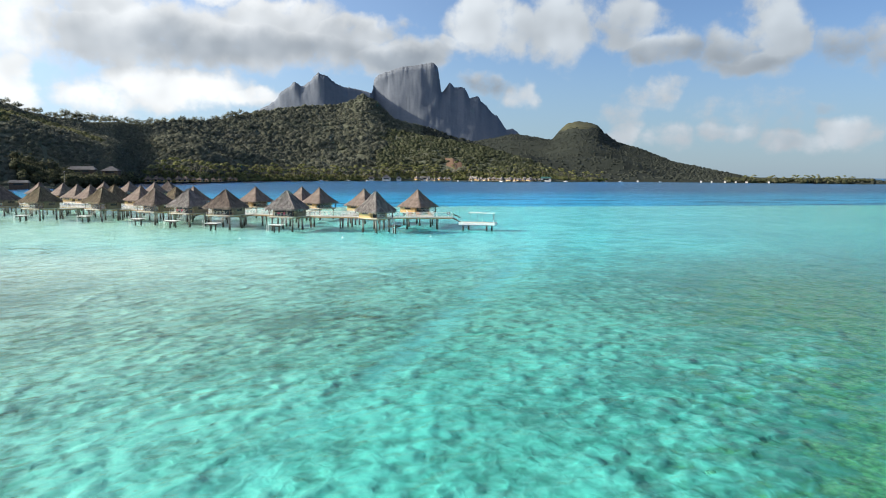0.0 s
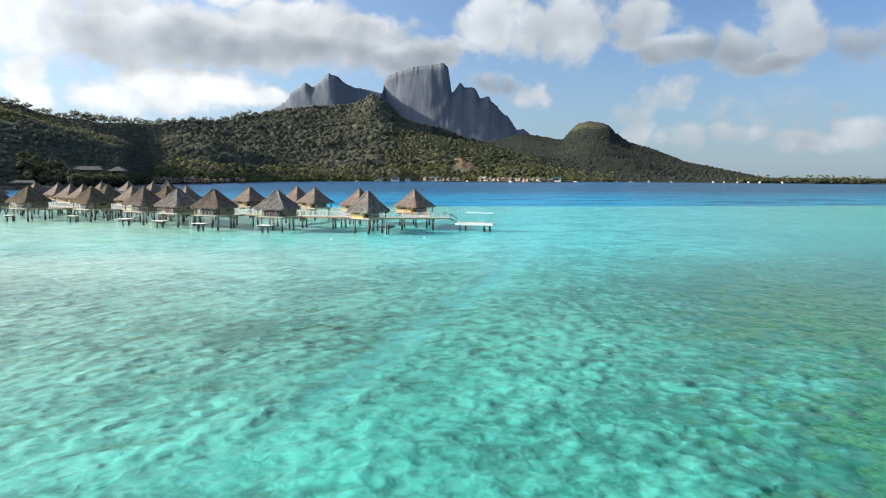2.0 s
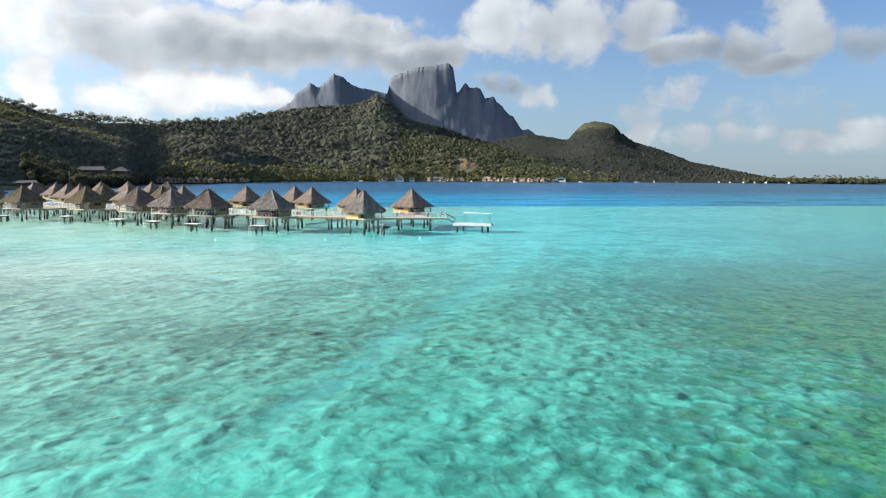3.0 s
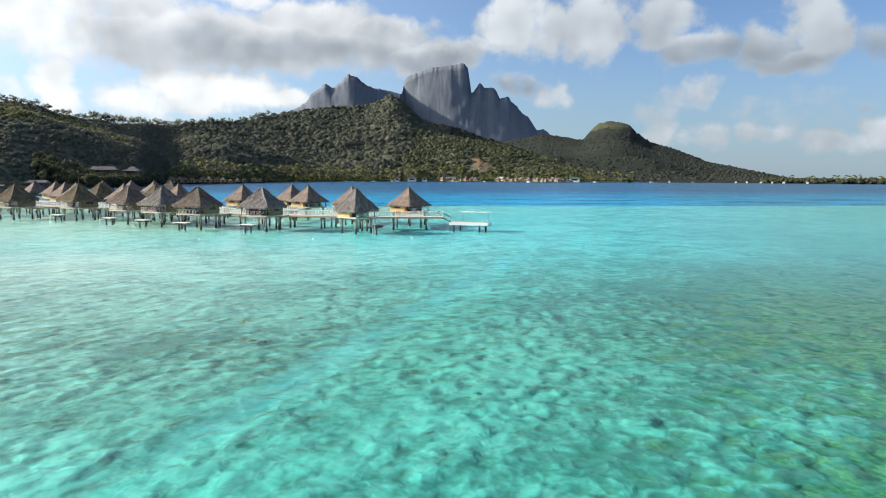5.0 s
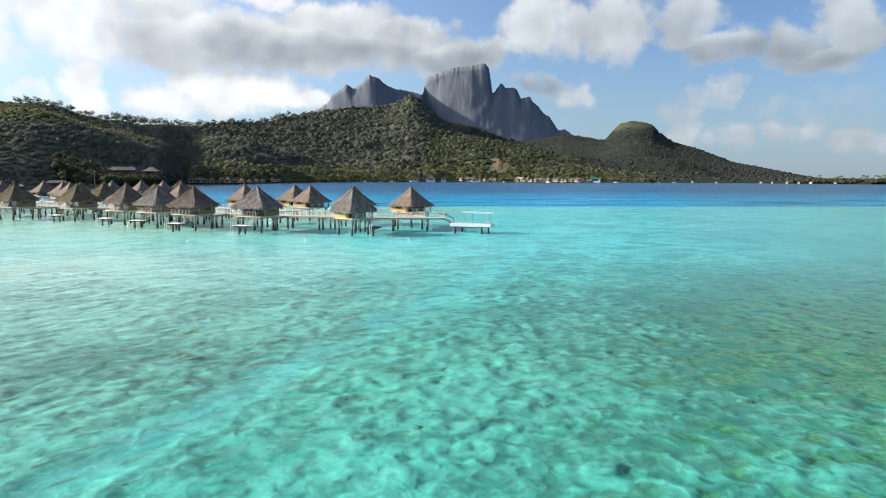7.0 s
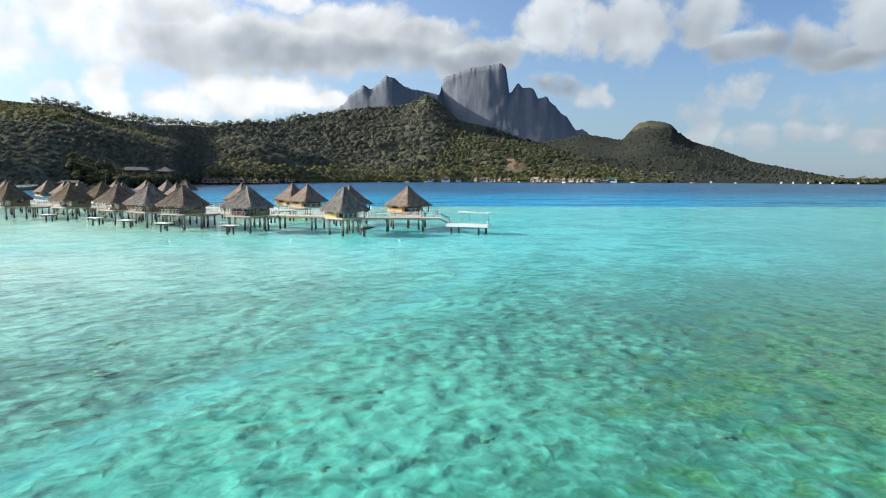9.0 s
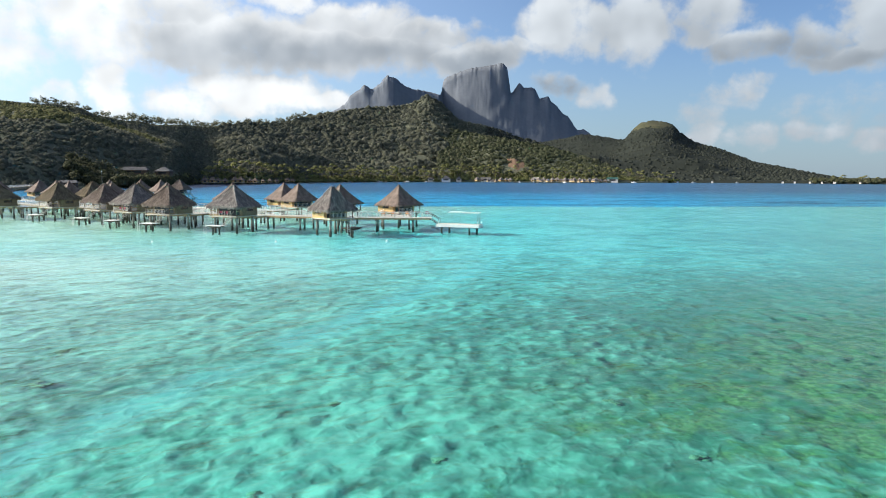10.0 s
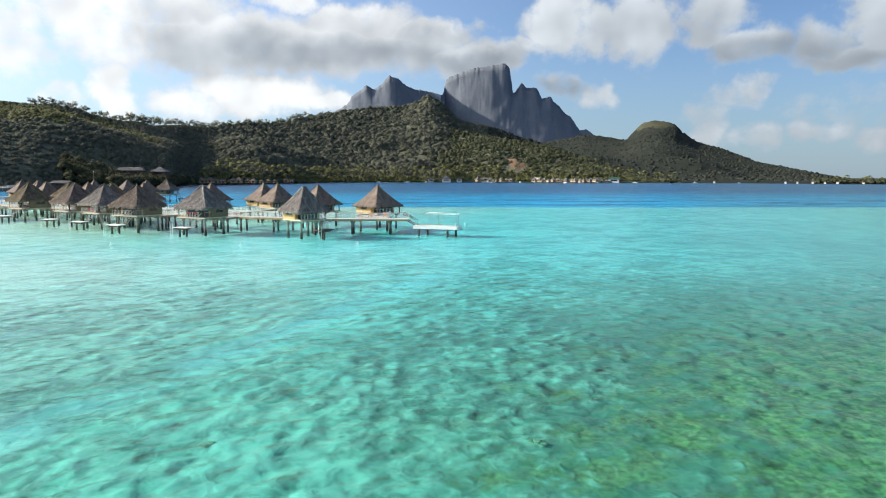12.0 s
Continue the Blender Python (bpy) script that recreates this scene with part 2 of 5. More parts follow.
# Lighter than the woods behind: the spur's sunlight is in this leaf colour
LIT_SCRUB = surface("lit_scrub_leaves", [(0, (0.068, 0.080, 0.044)), (0.35, (0.098, 0.114, 0.062)), (0.7, (0.132, 0.146, 0.084)), (1, (0.172, 0.174, 0.108))], 0.012, 0.8, 0.3, fine=60, island=0.36, reach=0.5, leaf=0.55)
# Grassier, yellower leaves; the knoll's sunlight is put into their colour
SUNLIT_LEAF = surface("sunlit_knoll_leaves", [(0, (0.135, 0.148, 0.066)), (0.5, (0.185, 0.192, 0.086)), (1, (0.240, 0.230, 0.115))], 0.012, 0.8, 0.3, fine=60, island=0.3, reach=0.5, leaf=0.55)
PALM_LEAF = surface("palm_leaves", [(0, (0.14, 0.16, 0.055)), (0.5, (0.23, 0.245, 0.095)), (1, (0.33, 0.32, 0.15))], 0.05, 0.6, 0.3, fine=20, island=0.4, leaf=0.58)
TRUNK = surface("trunk_bark", [(0, (0.09, 0.075, 0.06)), (1, (0.24, 0.21, 0.17))], 0.8, 0.9, 0.4)
UNDERGROWTH = surface("undergrowth", [(0, (0.090, 0.100, 0.066)), (0.5, (0.118, 0.126, 0.084)), (1, (0.150, 0.150, 0.106))], 0.02, 0.95, 0.8, fine=25, reach=1.5, gloss=0.1)
# Ground under those woods, with the same shade put into its colour
SHADED_GROUND = surface("shaded_undergrowth", [(0, (0.019, 0.023, 0.018)), (0.5, (0.025, 0.030, 0.023)), (1, (0.034, 0.038, 0.029))], 0.012, 0.95, 0.8, fine=25, reach=1.5, gloss=0.1)
# Basalt paled and blued, so distance haze is part of its colour
ROCK = surface("hazed_basalt", [(0, (0.114, 0.132, 0.156)), (0.5, (0.132, 0.150, 0.175)), (1, (0.154, 0.172, 0.197))], 0.006, 0.95, 0.25, fine=9, reach=2.0, detail=8, gloss=0.1)
KNOB_GRASS = surface("knob_grass", [(0, (0.034, 0.040, 0.024)), (0.5, (0.062, 0.064, 0.036)), (1, (0.115, 0.105, 0.062))], 0.02, 0.95, 0.6, fine=9, reach=2.0, gloss=0.1)
SAND_BEACH = surface("beach_sand", [(0, (0.42, 0.36, 0.27)), (1, (0.66, 0.60, 0.49))], 0.1, 0.95, 0.2)
EARTH = surface("red_earth", [(0, (0.10, 0.060, 0.036)), (1, (0.20, 0.122, 0.072))], 0.08, 0.95, 0.6, reach=0.5)


def seabed_material():
    m, n = material("lagoon_bed")
    pos = n("NewGeometry").outputs["Position"]
    xyz = n("SeparateXYZ", {0: pos})
    x, y = xyz.outputs[0], xyz.outputs[1]
    drawn = n("Mapping", {0: pos, 2: (0, 0, radians(9)), 3: (1.0, 0.90, 1.0)}).outputs[0]
    broad = n.noise(drawn, 0.38, 4.0, 0.6, 0.3)
    # rounded heads of coral and rubble, a metre or two across, with dark gaps between
    bend = n("TexNoise", {"Vector": drawn, "Scale": 0.8, "Detail": 1.0, "Roughness": 0.5}).outputs[1]
    bend = n("VectorMath", {0: n("VectorMath", {0: bend, 1: (0.5, 0.5, 0.5)}, operation="SUBTRACT").outputs[0], 1: (1.1, 1.1, 0.0)}, operation="MULTIPLY").outputs[0]
    bent = n("VectorMath", {0: drawn, 1: bend}, operation="ADD").outputs[0]
    heads = n("TexVoronoi", {"Vector": bent, "Scale": 1.35, "Smoothness": 0.8, "Randomness": 1.0}, feature="SMOOTH_F1", voronoi_dimensions="2D").outputs["Distance"]
    knolls = n.range(n.noise(bent, 1.6, 2.0, 0.5), 0.28, 0.72, smooth=False)
    lumps = n.math("ADD", n.math("MULTIPLY", heads, 0.40), n.math("MULTIPLY", knolls, 0.62))
    fine = n.noise(drawn, 3.4, 2.0, 0.5)
    low_lying = n.range(xyz.outputs[2], -1.20, -1.74, 0.0, 1.0, smooth=False)
    near_lumps = n.math("ADD", n.math("MULTIPLY", low_lying, 0.56), n.math("MULTIPLY", knolls, 0.44))
    lumps = n("Mix", {0: n.range(y, 72.0, 90.0), 2: near_lumps, 3: lumps}, data_type="FLOAT").outputs[0]
    fields = n.noise(pos, 0.035, 3.0, 0.55)
    # a scoured sand track across the shallows
    across = n.math("SUBTRACT", n.math("MULTIPLY", n.math("SUBTRACT", x, 3.0), 0.894), n.math("MULTIPLY", n.math("SUBTRACT", y, 34.0), 0.447))
    track = n.math("ABSOLUTE", n.math("ADD", n.math("ADD", across, 1.2), n.math("MULTIPLY", n.math("SUBTRACT", n.noise(pos, 0.16, 5.0, 0.65), 0.5), 7.0)))
    clear = n.math("MULTIPLY", n.range(track, 2.8, 0.0, 0.0, 1.0), n.math("MULTIPLY", n.range(n.noise(pos, 0.16, 3.0), 0.30, 0.55, 0.25, 1.0), n.math("MULTIPLY", n.range(y, 112.0, 85.0), n.range(y, 30.0, 44.0, 0.2, 1.0))))
    # more coral towards the open side of the shallows, clear sand by the huts
    open_side = n.math("MULTIPLY", n.range(across, 10.0, 30.0, -0.13, 0.34, smooth=False), n.range(y, 200.0, 60.0, 0.25, 1.0))
    hut_side = n.math("MULTIPLY", n.range(across, -4.0, -16.0, 0.0, 0.08, smooth=False), n.range(y, 70.0, 40.0, -0.5, 1.0))
    belt = n.math("MULTIPLY", n.range(y, 36.0, 52.0, -0.05, 0.02), n.range(y, 110.0, 75.0))
    side = n.math("ADD", n.math("ADD", open_side, hut_side), belt)
    where = n.math("ADD", n.math("SUBTRACT", fields, 0.5), side)
    patch = n.math("ADD", n.math("MULTIPLY", broad, 0.55), n.math("ADD", n.math("MULTIPLY", lumps, 0.60), n.math("MULTIPLY", fine, 0.16)))
    patch = n.math("ADD", n.math("SUBTRACT", patch, 0.2), n.math("MULTIPLY", where, 0.7))
    coral = n.range(patch, 0.40, 0.78)
    coral = n.math("MULTIPLY", coral, n.math("SUBTRACT", 1.0, n.math("MULTIPLY", clear, 0.7)))
    rubble = n.mix(n.range(patch, 0.24, 0.66), (0.56, 0.55, 0.49), (0.20, 0.225, 0.185))
    # Cleaner sand by the huts, paled further for sky reflected off the water
    far_sand = n.mix(n.range(patch, 0.25, 0.60), (0.84, 0.83, 0.77), (0.62, 0.61, 0.55))
    sand = n.mix(n.range(y, 45.0, 125.0), rubble, far_sand)
    weedy = n.math("ADD", n.noise(pos, 0.42, 4.0, 0.62), n.range(across, 10.0, 32.0, -0.18, 0.22, smooth=False))
    weedy = n.math("MULTIPLY", n.range(weedy, 0.44, 0.68), n.range(y, 95.0, 50.0))
    growth = n.mix(weedy, (0.16, 0.20, 0.165), n.mix(n.range(fine, 0.3, 0.7), (0.17, 0.145, 0.07), (0.40, 0.33, 0.15)))
    coral = n.math("MULTIPLY", coral, n.range(y, 150.0, 90.0, 0.5, 1.0))
    col = n.mix(n.math("MULTIPLY", coral, n.math("ADD", 0.50, n.math("MULTIPLY", weedy, 0.44))), sand, growth)
    col = n.mix(n.math("MULTIPLY", weedy, n.range(lumps, 0.36, 0.66, 0.0, 0.75)), col, growth)
    meadow = n.math("MULTIPLY", n.range(across, -5.0, 70.0, 0.0, 0.5, smooth=False), n.range(y, 65.0, 120.0))
    col = n.mix(meadow, col, (0.34, 0.38, 0.26))
    mottle = n.math("MULTIPLY", n.range(n.noise(drawn, 0.28, 4.0, 0.62), 0.46, 0.60, 0.0, 0.50), n.math("MULTIPLY", n.range(y, 48.0, 90.0), n.range(across, -40.0, 30.0, 0.8, 1.5)))
    col = n.mix(mottle, col, (0.33, 0.37, 0.31))
    col = n.mix(n.math("MULTIPLY", clear, 0.36), col, (0.66, 0.80, 0.92))
    relief = n.math("SUBTRACT", n.math("MULTIPLY", fine, 0.15), lumps)
    nor = n("Bump", {"Strength": 1.0, "Distance": 0.12, "Height": relief}).outputs[0]
    n("OutputMaterial", {0: n("BsdfPrincipled", {"Base Color": col, "Roughness": 0.95, "Normal": nor}).outputs[0]})
    return m


def water_material():
    m, n = material("lagoon_water")
    pos = n("NewGeometry").outputs["Position"]
    xyz = n("SeparateXYZ", {0: pos})
    turned = n("Mapping", {0: pos, 2: (0, 0, radians(40)), 3: (1.3, 1.0, 1.0)}, vector_type="TEXTURE").outputs[0]
    swell = n.noise(turned, 0.62, 2.0, 0.45, 0.2)
    chop = n.noise(turned, 2.5, 1.0, 0.4, 0.1)
    height = n.math("ADD", n.math("MULTIPLY", swell, 0.75), n.math("MULTIPLY", chop, 0.16))
    nor = n("Bump", {"Strength": 1.0, "Distance": 0.13, "Height": height}).outputs[0]
    # the faces that mirror the sky: short wind waves, longer ones that show further off
    long = n.noise(n("Mapping", {0: pos, 2: (0, 0, radians(40)), 3: (1.8, 1.0, 1.0)}, vector_type="TEXTURE").outputs[0], 0.42, 2.0, 0.5, 0.3)
    ripple = n.noise(turned, 4.5, 2.0, 0.5, 0.3)
    face = n("Bump", {"Strength": 1.0, "Distance": 0.42, "Height": n.math("ADD", n.math("ADD", height, n.math("MULTIPLY", long, 1.1)), n.math("MULTIPLY", ripple, 0.10))}).outputs[0]
    # depth: shallow shelf, then the channel towards the island
    y = n.math("ADD", xyz.outputs[1], n.math("MULTIPLY", n.math("SUBTRACT", n.noise(pos, 0.03, 3.0), 0.5), 10.0))
    shelf = n.range(y, 238, 247)
    deep = n.range(y, 247, 520)
    leftward = n.math("SUBTRACT", n.math("MULTIPLY", n.math("SUBTRACT", xyz.outputs[0], 3.0), -0.894), n.math("MULTIPLY", n.math("SUBTRACT", 34.0, xyz.outputs[1]), 0.447))
    near_tint = n.mix(n.range(xyz.outputs[1], 40.0, 115.0), n.mix(n.math("ADD", n.range(leftward, -10.0, -30.0, 0.0, 0.8), n.range(n.noise(pos, 0.11, 3.0, 0.6), 0.40, 0.62, 0.2, 0.0), clamp=True), (0.168, 0.675, 0.660), (0.200, 0.725, 0.615)), (0.11, 0.76, 0.89))
    near_tint = n.mix(n.range(xyz.outputs[1], 50.0, 30.0, 0.0, 0.7, smooth=False), near_tint, (0.150, 0.80, 0.835))
    # Paler to the left: the sky's glare on the water put into its tint
    near_tint = n.mix(n.math("MULTIPLY", n.range(leftward, -4.0, 52.0, 0.0, 0.85, smooth=False), n.range(xyz.outputs[1], 135.0, 90.0)), near_tint, (0.60, 0.82, 0.80))
    near_tint = n.mix(n.range(leftward, -30.0, -110.0, 0.0, 0.9, smooth=False), near_tint, (0.085, 0.66, 0.58))
    # Water by the huts, whitened in its tint for the same sky glare
    near_tint = n.mix(n.math("MULTIPLY", n.range(leftward, 15.0, 95.0, 0.0, 1.0), n.range(xyz.outputs[1], 95.0, 130.0)), near_tint, (0.42, 0.78, 0.745))
    heads = n.noise(n("Mapping", {0: pos, 3: (0.018, 0.09, 1.0)}).outputs[0], 1.0, 3.0, 0.6)
    tint = n.mix(shelf, near_tint, n.mix(deep, n.mix(n.math("MULTIPLY", n.range(heads, 0.50, 0.60, 0.0, 0.85), n.range(y, 420.0, 260.0)), (0.0, 0.46, 0.86), (0.0, 0.15, 0.36)), (0.03, 0.18, 0.43)))
    through_water = n("BsdfRefraction", {"Color": tint, "Roughness": n.range(xyz.outputs[1], 38.0, 75.0, 0.13, 0.08), "IOR": 1.33, "Normal": nor})
    gloss = n("BsdfGlossy", {"Color": (1, 1, 1, 1), "Roughness": 0.16, "Normal": face})
    calm = n.math("MULTIPLY", n("Fresnel", {"IOR": 1.33}).outputs[0], 0.95)
    rough = n("Fresnel", {"IOR": 1.33, "Normal": face}).outputs[0]
    fac = n.math("MINIMUM", n.math("ADD", n.math("MULTIPLY", calm, 0.42), n.math("MULTIPLY", rough, 0.48)), 0.52)
    fac = n.math("MULTIPLY", fac, n.math("SUBTRACT", 1.0, n.math("MULTIPLY", shelf, 0.44)))
    n("OutputMaterial", {0: n("MixShader", {0: fac, 1: through_water.outputs[0], 2: gloss.outputs[0]}).outputs[0]})
    return m


# ---------------------------------------------------------------- mesh helpers
def box(bm, size, at=(0, 0, 0), rz=0.0, bevel=0.0, m=None):
    made = bmesh.ops.create_cube(bm, size=1.0)["verts"]
    bmesh.ops.scale(bm, vec=size, verts=made)
    if bevel:
        edges = list({e for v in made for e in v.link_edges})
        made = list({v for f in bmesh.ops.bevel(bm, geom=edges, offset=bevel, segments=1, affect="EDGES")["faces"] for v in f.verts} | {v for v in made if v.is_valid})
    mat = Matrix.Translation(at) @ Matrix.Rotation(rz, 4, "Z")
    bmesh.ops.transform(bm, matrix=(m or Matrix()) @ mat, verts=made)
    return made


def rod(bm, a, b, r1, r2=None, seg=8):
    a, b = Vector(a), Vector(b)
    made = bmesh.ops.create_cone(bm, cap_ends=True, segments=seg, radius1=r1, radius2=r1 if r2 is None else r2, depth=(b - a).length)["verts"]
    bmesh.ops.transform(bm, matrix=Matrix.Translation((a + b) / 2) @ (b - a).to_track_quat("Z", "Y").to_matrix().to_4x4(), verts=made)
    return made


def mesh_of(bm, name, mat):
    me = bpy.data.meshes.new(name)
    bm.to_mesh(me)
    bm.free()
    me.materials.append(mat)
    return me


def part(name, bm, mat, parent, label=""):
    ob = new(name, mesh_of(bm, name, mat))
    ob.parent = parent
    if label:
        ob["label"] = label
    return ob


def share(name, me, parent, m=None, label=""):
    ob = new(name, me)
    ob.parent = parent
    if m is not None:
        ob.matrix_basis = m
    if label:
        ob["label"] = label
    return ob


def grid_mesh(name, pts, mat, smooth=True):
    """A sheet from an array of points, rows by columns."""
    h, w, _ = pts.shape
    me = bpy.data.meshes.new(name)
    i = np.arange(h * w).reshape(h, w)
    quads = np.stack([i[:-1, :-1], i[:-1, 1:], i[1:, 1:], i[1:, :-1]], -1).reshape(-1, 4)
    me.from_pydata(pts.reshape(-1, 3).tolist(), [], quads.tolist())
    me.materials.append(mat)
    me.polygons.foreach_set("use_smooth", np.full(len(me.polygons), smooth))
    return me


def lerp_table(table, v):
    return np.interp(v, [a for a, _ in table], [b for _, b in table])


# ---------------------------------------------------------------- lagoon
def build_lagoon():
    xs = np.concatenate([[-4800, -2000, -900, -400, -200], np.arange(-140, -24, 2.0), np.arange(-24, 78, 0.29), np.arange(78, 260, 2.0), [330, 450, 700, 1200, 2400, 4800]])
    ys = np.concatenate([[-1200, -300, -60], np.arange(-20, 14, 2.0), np.arange(14, 92, 0.29), np.arange(92, 271, 2.0), [300, 360, 450, 600, 900, 1400, 2400, 4800]])
    X, Y = np.meshgrid(xs, ys)
    depth = np.interp(Y, [-1200, 236, 262, 330, 4800], [-1.5, -1.7, -5.5, -9.0, -14.0])
    Z = depth.copy()
    for j, y in enumerate(ys):
        if y > 240:
            break
        for i, x in enumerate(xs):
            wob = noise.noise((x * 0.12, y * 0.12, 0.0)) + 0.5 * noise.noise((x * 0.35, y * 0.35, 3.0))
            Z[j, i] += 0.15 * wob
            if -24 < x < 78 and 14 < y < 92:
                # rounded coral heads and rubble, fewer along the scoured track
                across = (x - 3.0) * 0.894 - (y - 34.0) * 0.447 + 1.2 + 1.2 * noise.noise((x * 0.12, y * 0.12, 7.0))
                grown = min(1.0, max(0.0, abs(across) / 1.6 - 0.25)) * min(1.0, max(0.25, 0.8 + 1.1 * noise.noise((x * 0.16, y * 0.16, 5.0))))
                bx, by = x + 0.5 * noise.noise((x * 0.8, y * 0.8, 1.0)), y + 0.5 * noise.noise((x * 0.8, y * 0.8, 9.0))
                for cell, tall in ((1.25, 0.22), (0.68, 0.14)):
                    d = noise.voronoi((bx / cell, by / cell, cell), distance_metric="DISTANCE_SQUARED")[0][0]
                    Z[j, i] += tall * grown * max(0.0, 1.0 - d * 2.4)
    bed = new("lagoon_bed", grid_mesh("lagoon_bed", np.stack([X, Y, Z], -1), seabed_material()))
    tagged(bed, "pale sand bed with brown-green coral patches under shallow water", "sea bed", kind="structure")
    gx = np.array([-4800.0, 0.0, 4800.0])
    GX, GY = np.meshgrid(gx, np.array([-1200.0, 1500.0, 4800.0]))
    sea = new("water", grid_mesh("water", np.stack([GX, GY, np.zeros_like(GX)], -1), water_material()))
    sea.visible_shadow = False
    tagged(sea, "clear rippled turquoise lagoon water, deep blue beyond the shelf", "water", kind="structure")


build_lagoon()

# ---------------------------------------------------------------- island
HUB = Vector((10.6, 7.7, 11.2))
SHORE = [(-60, 480), (-40, 500), (-27, 530), (-21, 565), (-17.5, 620), (-15.3, 800), (-11, 840), (-8, 945), (-4, 1030), (6, 1130), (16, 1150), (23.5, 1230), (30, 1260), (42, 1290), (62, 1400)]
NEAR_RIDGE = [(-60, 4.6), (-45, 5.3), (-33, 5.4), (-26.03, 5.05), (-25.17, 5.15), (-24.32, 4.95), (-23.44, 4.9), (-22.57, 4.4), (-21.66, 4.3), (-20.74, 4.1), (-19.59, 4.1), (-18.64, 3.85), (-16.84, 3.95), (-14.8, 3.85), (-12.68, 4.0), (-10.5, 4.1), (-8.72, 4.3),
              (-7.81, 4.7), (-5.98, 5.0), (-4.12, 5.35), (-2.24, 5.6), (-0.34, 5.75), (1.1, 5.9), (2.3, 6.3), (3.02, 6.8), (3.75, 6.5), (4.47, 5.85), (5.44, 4.85), (6.42, 4.45), (8.37, 4.15), (9.83, 3.75), (10.82, 3.25), (13.25, 2.6), (16.17, 1.6), (20, 0.0)]
NEAR_AWAY = [(-60, 900), (-26, 900), (-19, 1000), (-13, 1250), (-6, 1450), (3, 1640), (10, 1700), (20, 1750)]
SPUR_RIDGE = [(4.2, 3.9), (5.44, 3.85), (6.91, 3.55), (8.37, 3.4), (10.82, 2.95), (13.25, 2.55), (15.2, 2.0), (17.13, 1.4), (18.57, 0.8), (19.99, 0.25), (20.95, -0.12), (23.26, -0.45)]
SPUR_AWAY = [(4.2, 1430), (10, 1380), (16, 1310), (23.3, 1260)]
FAR_RIDGE = [(8, 1.5), (10.34, 2.38), (12.28, 2.8), (14.69, 3.2), (16.12, 3.52), (17.32, 3.36), (18.51, 3.18), (19.45, 2.98), (20.13, 3.74), (20.81, 4.34), (21.49, 4.51), (22.64, 4.4), (23.33, 4.16), (23.8, 3.56), (24.95, 2.8), (27.18, 2.12), (29.36, 1.2),
             (31.47, 0.74), (33.51, 0.28), (35.49, -0.12), (38.13, -0.3), (41.58, -0.32), (62, -0.32)]
FAR_AWAY = [(8, 3000), (21, 2950), (28, 2700), (34, 2150), (38, 1800), (62, 1750)]
PEAK_RIDGE = [(-9, 3.0), (-5.99, 4.9), (-4.58, 5.63), (-3.87, 6.2), (-3.63, 6.67), (-2.92, 7.15), (-2.45, 7.58), (-1.75, 7.23), (-1.13, 7.7), (-0.55, 8.41), (0.25, 8.15), (0.87, 7.61), (1.58, 7.3), (2.54, 7.18), (3.99, 6.82), (4.14, 7.2), (4.23, 7.94), (4.57, 8.32), (5.44, 8.61),
              (6.41, 8.98), (7.85, 9.18), (9.3, 9.41), (9.69, 8.99), (9.9, 7.7), (10.0, 6.86), (10.29, 7.23), (10.72, 7.79), (11.16, 7.37), (11.64, 7.42), (11.98, 7.37), (12.47, 6.48), (13.19, 6.66), (13.44, 6.19), (13.93, 5.81), (14.42, 5.2), (14.9, 4.96), (15.25, 4.39),
              (15.64, 3.82), (16.21, 3.91), (16.84, 3.43), (18.06, 2.38), (21, 1.0)]


